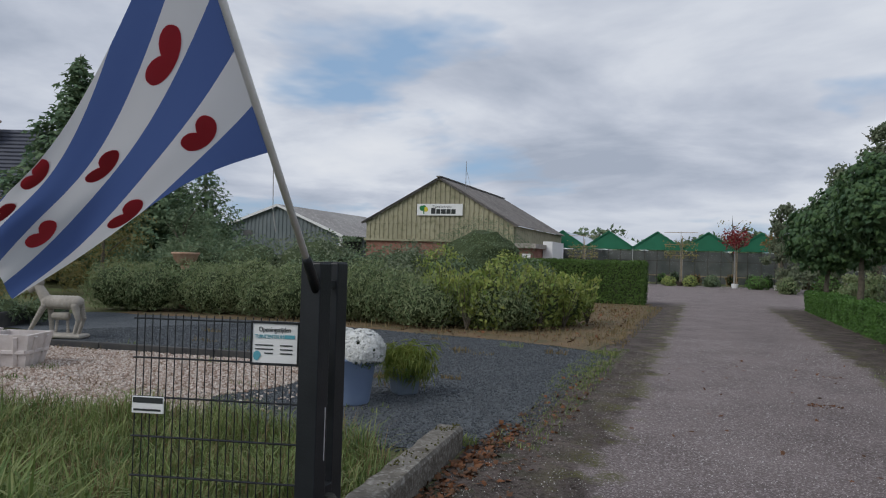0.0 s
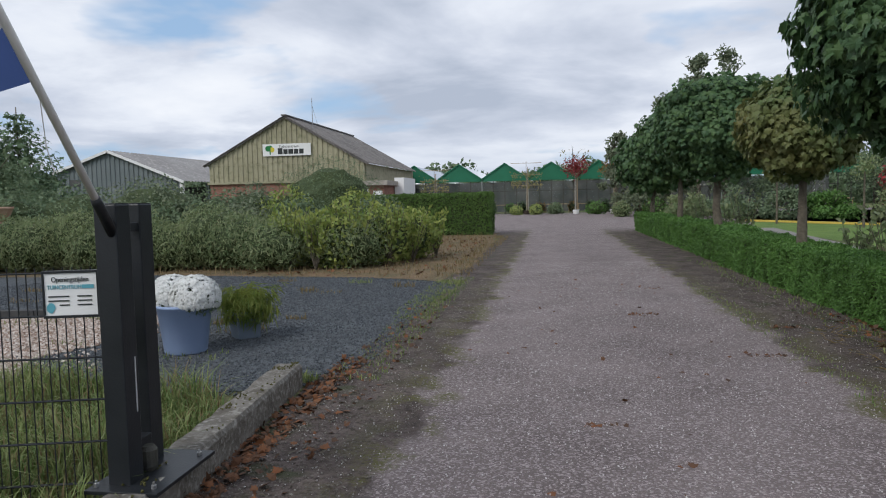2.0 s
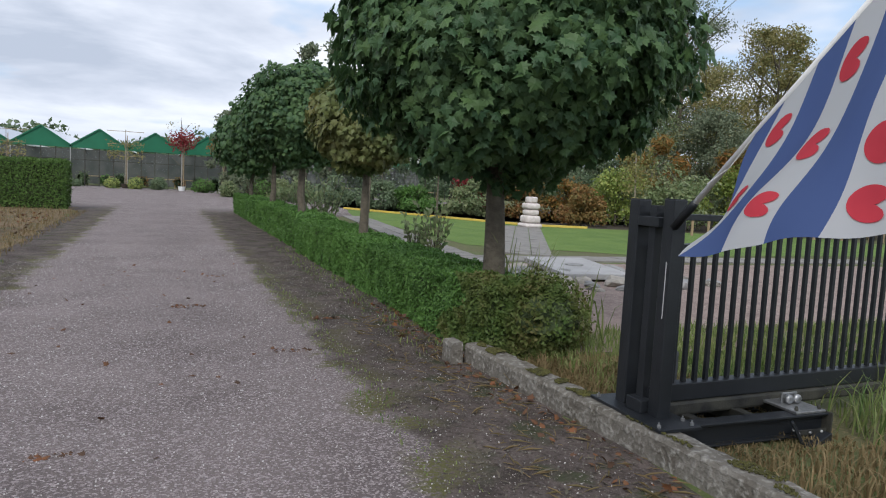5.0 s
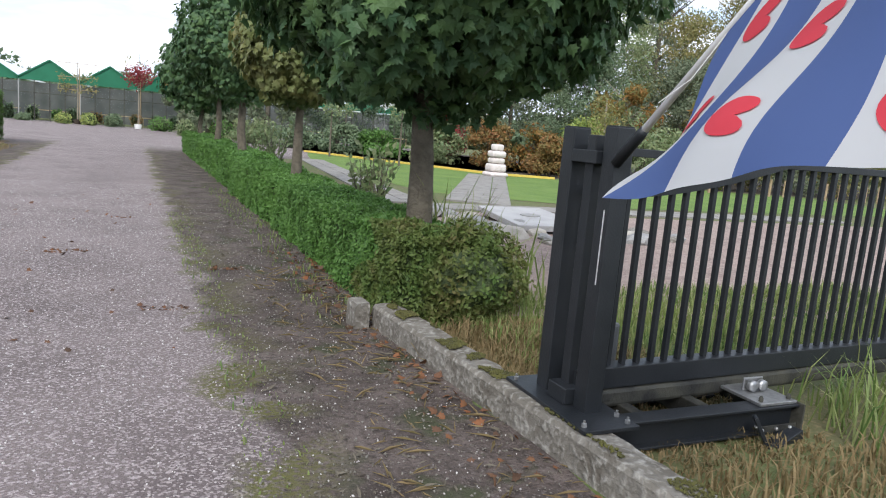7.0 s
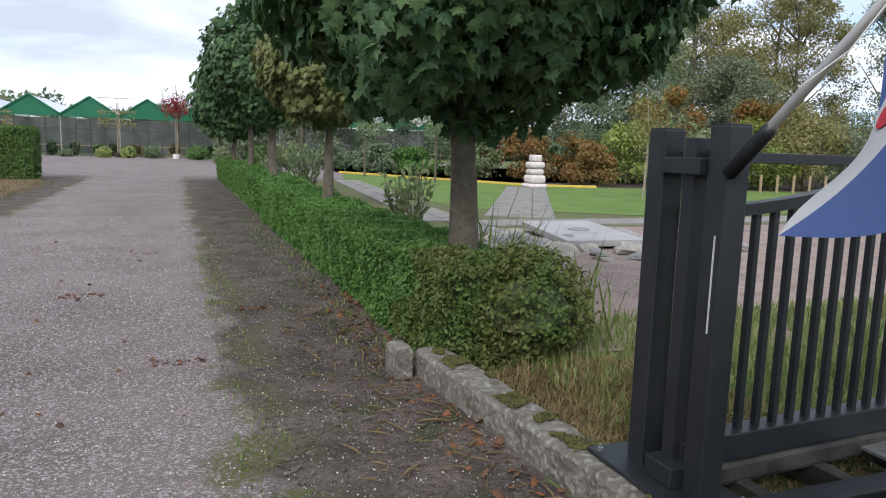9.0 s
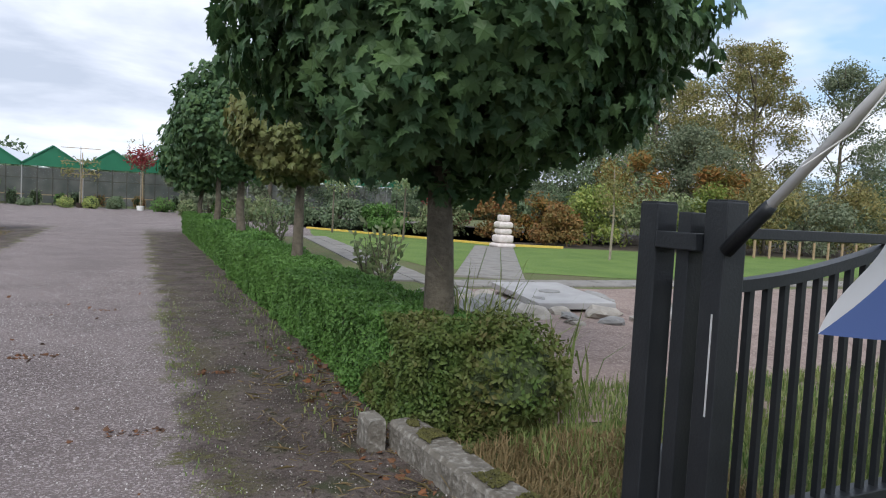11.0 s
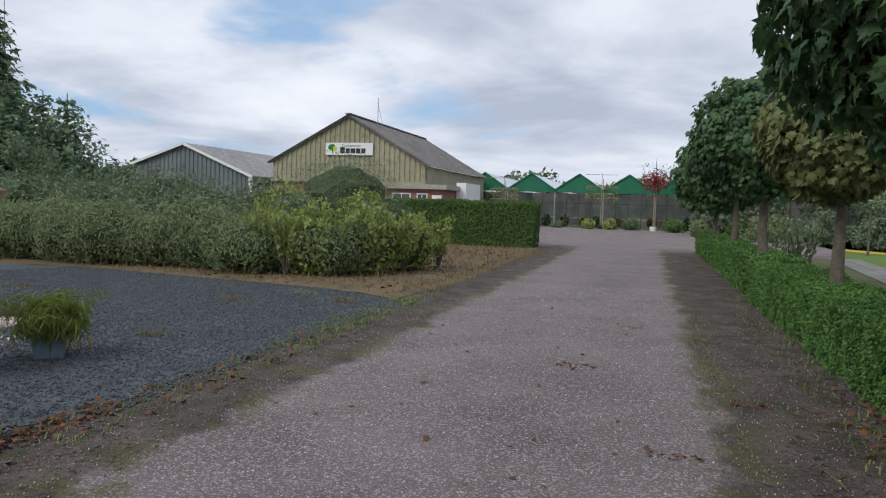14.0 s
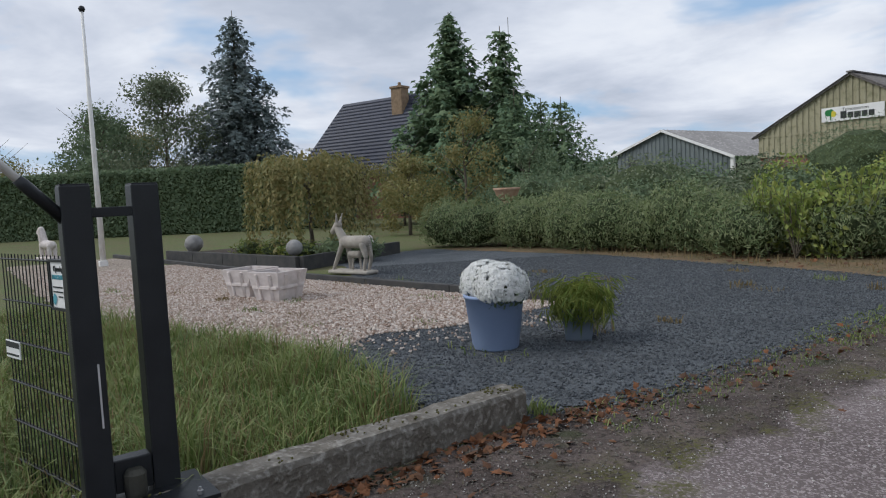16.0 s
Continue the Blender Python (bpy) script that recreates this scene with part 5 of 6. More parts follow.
part("gable_wall", corrugated(LX, RX, gable, 2.9, 0.34, 0.06), "cladding", barn)
part("sheet_lap", box(LX, RX, -0.075, -0.065, 4.02, 4.10), "cladding", barn)
part("eaves_band", box(LX - 0.1, RX + 0.1, -0.16, -0.07, 2.78, 2.92, 0.01), "cladding", barn, "pale fascia board")
part("lower_wall", box(LX, RX, 0.0, 0.25, 0, 2.9), "brick", barn, "brown-red brick base")
part("side_wall", box(RX - 0.25, RX, 0.27, BL, 0, 3.95), "cladding", barn)
part("side_wall", box(LX, LX + 0.25, 0.27, BL, 0, 4.05), "cladding", barn)
part("back_wall", box(LX, RX, BL, BL + 0.2, 0, 4.0), "cladding", barn)
rf = part("roof", ribbed_roof(AX, AZ + 0.08, RX + 0.35, RZ - 0.08, -0.3, BL, 0.45, 0.07), "roof_grey", barn, "grey ribbed fibre cement roof")
part("roof", ribbed_roof(AX, AZ + 0.08, LX - 0.35, LZ - 0.1, -0.3, BL, 0.45, 0.07), "roof_grey", barn, "grey ribbed fibre cement roof")
part("ridge_cap", beam((AX, -0.32, AZ + 0.14), (AX, BL, AZ + 0.14), 0.35, 0.08), "roof_grey", rf)
for xe, ze in ((LX - 0.3, LZ - 0.1), (RX + 0.3, RZ - 0.1)):
    part("verge_board", beam((AX, -0.2, AZ + 0.05), (xe, -0.2, ze), 0.05, 0.16, 0.005), "roof_grey", barn)
office = part("office", box(-13.6, -9.9, -0.9, 5.0, 0, 2.45), "brick", barn, "low brick office")
part("flat_roof", box(-13.9, -9.6, -1.2, 5.2, 2.45, 2.75, 0.02), "stone", office, "pale flat roof edge")
for x0, x1, z0, z1 in ((-13.2, -12.0, 1.2, 2.2), (-11.6, -10.9, 1.2, 2.2)):
    part("window", box(x0, x1, -0.96, -0.9, z0, z1), "sign_white", office, "white framed window")
    part("pane", box(x0 + 0.07, (x0 + x1) / 2 - 0.03, -0.98, -0.955, z0 + 0.07, z1 - 0.07), "dark_inside", office)
    part("pane", box((x0 + x1) / 2 + 0.03, x1 - 0.07, -0.98, -0.955, z0 + 0.07, z1 - 0.07), "dark_inside", office)
part("door", box(-10.6, -10.0, -0.95, -0.9, 0, 2.1), "sign_white", office, "white door")
part("porch_wall", box(-9.85, -9.2, 2.0, 6.0, 0, 3.0), "sign_white", barn, "white side porch")
ant = thing("antenna", -15.5, BY + 2.0, 6.6, "thin antenna mast on the barn roof", "antenna")
part("mast", tube([(0, 0, -0.4), (0, 0, 2.0)], [0.03, 0.02], 6), "steel", ant)
part("whip", tube([(0.0, 0, 1.5), (0.35, 0, 0.2)], [0.012, 0.012], 5), "steel", ant)
sign = thing("barn_sign", -16.6, BY - 0.1, 4.57, "white shop sign with a green tree emblem", "sign")
part("board", box(-1.68, 1.66, -0.06, -0.02, 0, 0.80, 0.01), "sign_white", sign)
letters("Tuincentrum", 0.27, "sign_dark", sign, pose(-0.55, -0.066, 0.53, 90, 0, 0))
for x0, x1 in ((-0.62, -0.30), (-0.24, 0.06), (0.11, 0.45), (0.50, 0.80), (0.86, 1.16)):
    part("name_bar", box(x0, x1, -0.07, -0.06, 0.12, 0.44 if x0 > -0.5 else 0.52), "sign_dark", sign)
for cx, cz, q, mt in ((-1.30, 0.50, 0.19, "sign_green"), (-1.02, 0.42, 0.17, "sign_yellow"), (-1.14, 0.56, 0.15, "sign_green")):
    part("emblem", ([(cx + q * math.cos(k * 0.393), -0.066 - 0.002 * q, cz + q * math.sin(k * 0.393)) for k in range(16)], [tuple(range(16))]), mt, sign)
part("emblem_stem", box(-1.20, -1.12, -0.07, -0.06, 0.10, 0.40), "sign_green", sign)

shed = thing("open_shed", 0, 50, 0, "grey corrugated shed with a pale roof", "shed")
SX, SZ, SLX, SLZ, SRX, SRZ, SD = -32.9, 5.68, -37.5, 4.14, -27.0, 3.30, 16.0


def shed_top(x):
    return SZ - (SZ - SLZ) * (SX - x) / (SX - SLX) if x < SX else SZ - (SZ - SRZ) * (x - SX) / (SRX - SX)


part("gable_wall", corrugated(SLX, SRX, shed_top, 0, 0.38, 0.06), "cladding_grey", shed)
part("roof", ribbed_roof(SX, SZ + 0.06, SRX + 0.3, SRZ - 0.05, -0.3, SD, 0.5, 0.06), "roof_pale", shed)
part("roof", ribbed_roof(SX, SZ + 0.06, SLX - 0.3, SLZ - 0.05, -0.3, SD, 0.5, 0.06), "roof_pale", shed)
for xe, ze in ((SLX - 0.3, SLZ - 0.08), (SRX + 0.3, SRZ - 0.1)):
    part("verge_board", beam((SX, -0.3, SZ + 0.02), (xe, -0.3, ze), 0.05, 0.2, 0.005), "sign_white", shed, "white barge board")
part("corner_post", box(SRX - 0.15, SRX + 0.1, -0.1, 0.15, 0, 3.2), "sign_white", shed)
# The shade inside the open shed is painted as this wall's dark colour.
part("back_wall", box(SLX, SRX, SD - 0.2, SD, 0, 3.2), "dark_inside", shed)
for i in range(1, 4):
    part("post", box(SRX - 0.12, SRX + 0.08, SD * i / 4 - 0.1, SD * i / 4 + 0.1, 0, 3.2), "cladding_grey", shed)
part("small_window", box(-36.3, -35.4, -0.09, -0.07, 3.1, 3.6), "dark_inside", shed)

# ---- greenhouse of green gables ----
gh = thing("greenhouse", 0, 62, 0, "long glasshouse with green gable sheets", "greenhouse")
GX0, GW, GEAVE, GPEAK, GD = -13.4, 4.03, 3.05, 4.45, 24.0
for i in range(10):
    a = GX0 + GW * i
    c, e = a + GW / 2, a + GW
    part("gable_sheet", join(([(a, 0, GEAVE - 0.12), (e, 0, GEAVE - 0.12), (e, 0, GEAVE + 0.1), (c, 0, GPEAK), (a, 0, GEAVE + 0.1)], [(0, 1, 2, 3, 4)]),
                             ([(a, 0.1, GEAVE - 0.12), (e, 0.1, GEAVE - 0.12), (e, 0.1, GEAVE + 0.1), (c, 0.1, GPEAK), (a, 0.1, GEAVE + 0.1)], [(4, 3, 2, 1, 0)])), "green_sheet", gh)
    for x1 in (a, e):
        part("verge_trim", beam((x1, -0.05, GEAVE + 0.08), (c, -0.05, GPEAK + 0.02), 0.06, 0.10, 0.0), "green_sheet", gh)
        part("roof_glass", ([(x1, 0.1, GEAVE + 0.1), (c, 0.1, GPEAK), (c, GD, GPEAK), (x1, GD, GEAVE + 0.1)], [(0, 1, 2, 3)]), "glass", gh).visible_shadow = False
    part("gutter", box(a - 0.08, a + 0.08, 0, GD, GEAVE - 0.02, GEAVE + 0.1), "sign_white", gh)
    for k in range(4):
        xx = a + GW * k / 4
        part("mullion", box(xx - 0.035, xx + 0.035, -0.02, 0.06, 0, GEAVE - 0.1), "grime" if k else "steel", gh)
    part("rail", box(a, e, -0.015, 0.05, 2.0, 2.06), "grime", gh)
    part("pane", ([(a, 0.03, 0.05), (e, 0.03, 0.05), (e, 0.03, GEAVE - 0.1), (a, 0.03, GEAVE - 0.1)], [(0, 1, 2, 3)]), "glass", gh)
    rr = random.Random(i)
    bench = part("plant_bench", box(a + 0.3, e - 0.4, 3 + i % 2, 4.2 + i % 2, 0.75, 0.82), "wood", gh)
    part("bench_leg", box(a + 0.35, a + 0.43, 3.2 + i % 2, 3.3 + i % 2, 0, 0.75), "wood", bench)
    part("bench_leg", box(e - 0.5, e - 0.42, 3.2 + i % 2, 3.3 + i % 2, 0, 0.75), "wood", bench)
# Dark-coloured walls added halfway back, standing in for the shade under the glass.
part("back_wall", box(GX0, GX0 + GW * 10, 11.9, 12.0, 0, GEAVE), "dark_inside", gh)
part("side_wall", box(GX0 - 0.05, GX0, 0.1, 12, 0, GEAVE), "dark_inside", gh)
for i in range(16):
    x = -12 + i * 1.45 + r.uniform(-0.4, 0.4)
    bush("potted_plant", (x, 63.2 + r.uniform(0, 1.8), 0.5), (0.5, 0.4, r.uniform(0.4, 0.75)), 260, 0.16, r.choice(["dark_leaf", "rust", "laurel", "privet"]), "dark potted nursery plant under the glass", "plant", "nursery plants", LEAF, 0, 200 + i)
for i, (x, y, h, w, mt, lb) in enumerate(((-2.2, 58.8, 0.75, 0.75, "yellow", "pale yellow hydrangea in bloom"), (-0.6, 59.2, 0.85, 0.8, "yellow", "pale yellow hydrangea in bloom"), (1.0, 59.6, 0.9, 0.9, "dark_leaf", "dark leafy nursery shrub in the yard"), (4.2, 57.5, 0.95, 1.2, "privet", "rounded green nursery shrub"), (6.0, 57.0, 0.9, 0.9, "laurel", "rounded green nursery shrub"), (7.8, 50.5, 1.2, 1.3, "privet", "rounded green nursery shrub"), (5.4, 49.0, 1.0, 0.9, "laurel", "rounded green nursery shrub"), (10, 47, 1.3, 1.4, "dark_leaf", "dark leafy nursery shrub in the yard"), (-4.8, 59.8, 0.5, 0.7, "dark_leaf", "low dark nursery shrub in the yard"), (-7.2, 60, 0.5, 0.6, "dark_leaf", "low dark nursery shrub in the yard"))):
    bush("nursery_shrub", (x, y, h * 0.45), (w * 0.7, w * 0.7, h * 0.6), 800, 0.15, mt, lb, "shrub", "", LEAF, 0, 230 + i)


def standard_tree(x, y, h, w, mt, lb, seed, espalier=False):
    ob = thing("nursery_tree", x, y, 0, lb, "tree", "potted standard trees")
    part("trunk", tube([(0, 0, 0.25), (0.02, 0, h * 0.5), (0, 0, h)], [0.045, 0.035, 0.02], 8), "bark_pale", ob)
    part("stake", tube([(0.12, 0, 0), (0.12, 0, h * 0.9)], [0.03, 0.03], 6), "wood", ob)
    part("tub", spun([(0.22, 0.0), (0.28, 0.35), (0.25, 0.35)], 14), "sign_white" if not espalier else "soil", ob)
    if espalier:
        for z in (h * 0.55, h * 0.75, h * 0.97):
            part("cane", tube([(-w, 0, z), (w, 0, z)], [0.02, 0.02], 6), "wood", ob)
        p = np.stack([rng.uniform(-w, w, 260), rng.normal(0, 0.12, 260), rng.choice([h * 0.55, h * 0.62, h * 0.75], 260) + rng.normal(0, 0.14, 260)], 1)
        part("crown", scatter(p, np.tile((0, -1, 0.3), (260, 1)), 0.17, LEAF, 0.8, 1.0), mt, ob)
    else:
        p, d = blob_points(700, (0, 0, h), (w, w, w * 0.8), 0.8, 0.4, None, seed)
        part("crown", scatter(p, d, 0.20, LEAF, 0.9, 0.6), mt, ob)


standard_tree(-1.4, 60.5, 4.5, 1.3, "olive", "trained tree with canes and yellowing leaves", 1, True)
standard_tree(-9.0, 58.5, 4.0, 1.2, "olive", "trained tree with canes and yellowing leaves", 2, True)
standard_tree(2.7, 59.5, 3.9, 1.05, "red_leaf", "potted tree with dark red leaves", 3)
standard_tree(5.6, 58.0, 3.6, 1.1, "rust", "potted tree with rusty leaves", 4)

# ---- garden on the far side of the hedge ----
slab = thing("concrete_slab", 8.65, 11.85, 0.10, "pale concrete slab with a round hole on rubble", "slab")
slab.matrix_basis = pose(8.65, 11.85, 0.075, 1.5, -1, -9)
part("plate", box(-0.62, 0.62, -1.08, 1.08, 0.0, 0.10, 0.012), "slab", slab)
part("cover", spun([(0.17, 0.10), (0.17, 0.115), (0.15, 0.118)], 24), "grey_stone", slab, "round grey cover")
for i in range(46):
    x, y = r.uniform(7.0, 10.8), r.uniform(9.7, 12.0)
    if i < 16:
        x, y = r.uniform(6.6, 7.8), r.uniform(10.0, 13.0)
    q = r.uniform(0.09, 0.26)
    b = bmesh.new()
    bmesh.ops.create_icosphere(b, subdivisions=2, radius=1.0)
    for v in b.verts:
        k = 1 + 0.35 * noise.noise(v.co * 1.3 + Vector((i * 3.1, 0, 0))) + 0.12 * noise.noise(v.co * 4 + Vector((i, 0, 0)))
        v.co = Vector((v.co.x * q * 1.2, v.co.y * q, max(v.co.z * q * 0.55, -q * 0.3))) * k
    o = solo("rubble_stone", b, r.choice(["grey_stone", "grey_stone", "kerb", "stone"]), "loose grey garden stone by the slab", "stone", "rubble stones")
    o.matrix_basis = pose(x, y, q * 0.18, r.uniform(-12, 12), r.uniform(-12, 12), r.uniform(0, 360))

path = thing("garden_path", 0, 0, 0, "worn grey paved garden path", "path", "", "structure")
tile = mesh_of("paver", box(-0.24, 0.24, -0.24, 0.24, -0.03, 0.022, 0.006), "paving")


def pavers(a, b, width, cols):
    d = Vector((b[0] - a[0], b[1] - a[1]))
    n = int(d.length / 0.5)
    ang = math.atan2(d.y, d.x) - math.pi / 2
    side = Vector((math.cos(ang), math.sin(ang)))
    for i in range(n):
        for k in range(cols):
            c = Vector(a) + d * ((i + 0.5) / n) + side * ((k - (cols - 1) / 2) * 0.5)
            o = new("paver", tile)
            o.parent = path
            o.matrix_basis = pose(c.x, c.y, 0.012 + r.uniform(-0.004, 0.004), r.uniform(-0.6, 0.6), r.uniform(-0.6, 0.6), math.degrees(ang) + r.uniform(-1, 1))


pavers((9.3, 15.2), (15.2, 26.3), 1.4, 3)
pavers((7.4, 14.6), (9.0, 30.0), 1.2, 2)
pavers((7.4, 14.2), (20, 14.6), 1.0, 2)

totem = thing("stacked_stone_sculpture", 15.4, 26.0, 0, "pale stacked stone garden sculpture on a plinth", "sculpture")
for z, w, h, nm in ((0.0, 0.40, 0.20, "plinth"), (0.20, 0.33, 0.32, "block"), (0.52, 0.27, 0.24, "block"), (0.76, 0.30, 0.26, "block"), (1.02, 0.20, 0.26, "block")):
    b = box(-w, w, -w, w, z, z + h - 0.012, min(0.09, w * 0.3))
    part(nm, b, "plaster", totem, "", True)
strip = thing("yellow_edging", 0, 0, 0, "yellow edging strip along the lawn", "lawn edging")
part("strip", beam((10.4, 37.4, 0.06), (15.9, 27.1, 0.06), 0.16, 0.09), "hose", strip)
part("strip", beam((15.9, 27.0, 0.06), (18.4, 26.4, 0.06), 0.16, 0.09), "hose", strip)

for i, (x, y, h, w) in enumerate(((6.0, 12.3, 1.15, 0.42), (5.7, 19.6, 1.5, 0.6), (5.75, 21.5, 1.5, 0.6), (5.7, 24.5, 1.4, 0.7), (6.3, 14.2, 0.9, 0.4))):
    ob = thing("young_laurel", x, y, 0, "young open laurel with upright shoots", "shrub", "young laurels")
    st, pp, dd = [], [], []
    for k in range(13):
        a, q = r.uniform(0, 6.28), r.uniform(0.2, 1.0) * w
        tip = Vector((math.cos(a) * q, math.sin(a) * q, h * r.uniform(0.6, 1.0)))
        st.append(tube([(0, 0, 0), tip * 0.5 + Vector((0, 0, 0.05)), tip], [0.012, 0.008, 0.004], 5))
        for s in np.linspace(0.25, 1, 13):
            pp.append(tip * s)
            dd.append((math.cos(a + s * 9), math.sin(a + s * 9), 0.5))
    for one in st:
        part("stem", one, "bark", ob)
    part("foliage", scatter([tuple(q) for q in pp], dd, 0.13, LEAF, 0.4, -1.2), "laurel", ob)

rows = [(12.8, 39.0, 1.4, 1.2, "dark_leaf"), (14.5, 38.0, 1.3, 1.2, "privet"), (16.5, 34.5, 1.8, 1.3, "laurel"), (18.6, 33.0, 2.2, 1.4, "rust"), (20.6, 31.5, 2.0, 1.4, "orange"), (17.3, 36.5, 2.6, 1.3, "red_leaf"), (19.5, 28.6, 1.7, 1.2, "rust"), (22.0, 29.5, 2.6, 1.8, "laurel_light"), (24.5, 28.2, 3.0, 2.0, "laurel"), (26.5, 26.6, 2.8, 1.8, "green_plant"), (29.0, 26.0, 3.2, 2.0, "olive"), (32.0, 26.4, 3.0, 2.2, "grey_green"), (35.0, 26.0, 3.4, 2.4, "olive"), (38.5, 25.0, 3.2, 2.4, "grey_green"), (11.0, 42, 1.6, 1.5, "dark_leaf"), (9.0, 45, 1.5, 1.5, "laurel"), (43, 25, 3.5, 2.8, "olive"), (48, 24, 3.5, 2.8, "grey_green")]
for i, (x, y, h, w, mt) in enumerate(rows):
    loose_tree("border_shrub", x, y, h, (w, w), 18, 3600, 0.17, mt, {"rust": "rust-red autumn border shrub", "orange": "orange autumn border shrub", "red_leaf": "bright red border shrub"}.get(mt, "leafy green border shrub behind the lawn"), 300 + i, "bark", 0.12, LEAF, 0.5)
for i, (x, y, h, w, mt) in enumerate(((25.5, 31.5, 4.6, 1.8, "orange"), (29.5, 30.0, 4.2, 2.0, "orange"), (33.5, 31, 4.5, 2.2, "olive"))):
    loose_tree("sumac_tree", x, y, h, (w, w), 14, 1800, 0.36, mt, "sumac with orange and green feathery leaves", 330 + i, "bark_pale", 0.4, NARROW, 0.4)
for i, (x, y) in enumerate(((16.6, 20.9), (17.0, 21.4))):
    ob = thing("young_birch", x, y, 0, "slender young birch with sparse yellow leaves", "tree", "young birches")
    part("trunk", tube([(0, 0, 0), (0.05, 0, 1.4), (0.0, 0.05, 3.1)], [0.035, 0.028, 0.012], 8), "bark_pale", ob)
    p, d = blob_points(420, (0, 0, 2.4), (0.65, 0.65, 1.0), 0.9, 0.3, None, 350 + i)
    part("crown", scatter(p, d, 0.11, LEAF, 0.9, 0.8), "olive", ob)
for i, (x, y) in enumerate(((12.6, 29.4), (12.9, 39.0), (10.8, 34.0))):
    ob = thing("lawn_sapling", x, y, 0, "thin staked sapling on the lawn", "tree", "saplings")
    part("trunk", tube([(0, 0, 0), (0, 0, 2.2)], [0.05, 0.03], 8), "bark", ob)
    p, d = blob_points(300, (0, 0, 2.4), (0.6, 0.6, 0.5), 0.9, 0.3, None, 360 + i)
    part("crown", scatter(p, d, 0.13, LEAF, 0.9, 0.8), "laurel", ob)
wood = [(35.8, 42, 16.5, 3.8, "grey_green"), (42.5, 41.5, 14.5, 3.2, "olive"), (24, 41, 10.5, 4.0, "grey_green"), (29, 39, 11.5, 3.6, "laurel"), (34, 37, 10.0, 4.0, "olive"), (39, 36, 12.5, 3.4, "olive"), (44, 34, 11.5, 3.8, "grey_green"), (49, 33, 13.5, 3.6, "dark_leaf"), (37, 44, 12.5, 3.6, "grey_green"), (54, 31, 11.0, 4.0, "olive"), (20, 46, 9.0, 4.0, "dark_leaf"), (16, 52, 8.5, 4.0, "dark_leaf"), (60, 30, 12, 5, "grey_green"), (46, 27, 7.5, 3.2, "olive"), (31, 33, 6.5, 3.0, "grey_green"), (26, 35, 7.5, 3.0, "dark_leaf")]
for i, (x, y, h, w, mt) in enumerate(wood):
    loose_tree("woodland_tree", x, y, h, (w, w), 60, 16000, 0.165, mt, "tall loose woodland tree with thin autumn foliage", 400 + i, "bark", 0.12, LEAF, 0.34)
for i, (x, y, h, w) in enumerate(((10.6, 50, 11.2, 1.5), (12.4, 50.5, 11.0, 1.5), (8.4, 51, 9.0, 1.3), (5.6, 55, 6.4, 1.2), (7.0, 52, 5.6, 2.0))):
    loose_tree("poplar_tree", x, y, h, (w, w), 26, 2600, 0.26, "grey_green", "upright grey-green poplar behind the maples", 430 + i, "bark", 0.15, LEAF, 0.5)
loose_tree("bare_tree", 3.0, 72, 6.6, (1.6, 1.6), 10, 160, 0.2, "olive", "nearly bare thin tree behind the glasshouse", 440, "bark", 0.6)
fence_wood = thing("low_paling_fence", 0, 0, 0, "low weathered paling fence before the wood", "fence")
for i in range(40):
    x = 22 + i * 0.8
    part("pale", box(x - 0.05, x + 0.05, 24.0 - i * 0.06, 24.05 - i * 0.06, 0, 0.75), "wood", fence_wood)
far_p, far_d = [], []
for i in range(220):
    a = radians(-75 + 150 * i / 220)
    D = r.uniform(95, 130)
    c = (D * math.sin(a), D * math.cos(a), 2.2)
    h = r.uniform(1.8, 4.4)
    p, d = blob_points(1300, c, (r.uniform(3, 6), r.uniform(3, 5), h), 0.3, 0.3, 0.1, 500 + i)
    far_p.append(p)
    far_d.append(d)
solo("far_woods", scatter(np.concatenate(far_p), np.concatenate(far_d), 0.75, LEAF, 0.7), "dark_leaf", "distant dark green tree line", "trees", kind="stuff")

# ---- loose small matter ----


def in_poly(poly):
    def test(x, y):
        c = False
        for (xa, ya), (xb, yb) in zip(poly, poly[1:] + poly[:1]):
            if (ya > y) != (yb > y) and x < (xb - xa) * (y - ya) / (yb - ya) + xa:
                c = not c
        return c
    return test


def strewn(n, area, test, size, z, shape, material, name, label, category, spread=0.5, vary=0.4, normal=(0, 0, 1)):
    x0, x1, y0, y1 = area
    p = np.stack([rng.uniform(x0, x1, n), rng.uniform(y0, y1, n), np.full(n, z)], 1)
    p = p[[test(q[0], q[1]) for q in p]]
    return solo(name, scatter(p, np.tile(normal, (len(p), 1)), size, shape, spread, 0, vary), material, label, category, kind="stuff")


peb = in_poly([(-16, 4.4), (-7.2, 4.0), (-5.2, 4.85), (-3.8, 5.2), (-4.35, 6.1), (-4.05, 7.0), (-4.2, 8.68), (-10.0, 7.9), (-16, 7.4)])
strewn(78000, (-16, -3.6, 3.9, 8.7), peb, 0.036, 0.022, CHIP, "pebble", "loose_pebbles", "loose pale and brown pebbles", "gravel", 0.6, 0.5)
sl = in_poly([(-11.0, 9.5), (-9.0, 8.55), (-4.3, 8.85), (-4.6, 6.6), (-5.4, 5.3), (-4.2, 4.8), (-2.6, 4.75), (-1.4, 5.2), (-0.98, 6.2), (-1.05, 10.6), (-0.95, 11.8), (-1.5, 12.5), (-2.8, 13.1), (-8.5, 13.8)])
strewn(84000, (-11, -0.9, 4.7, 13.8), sl, 0.021, 0.014, CHIP, "slate_chip", "loose_slate_chippings", "loose dark slate chippings", "gravel", 0.5, 0.5)
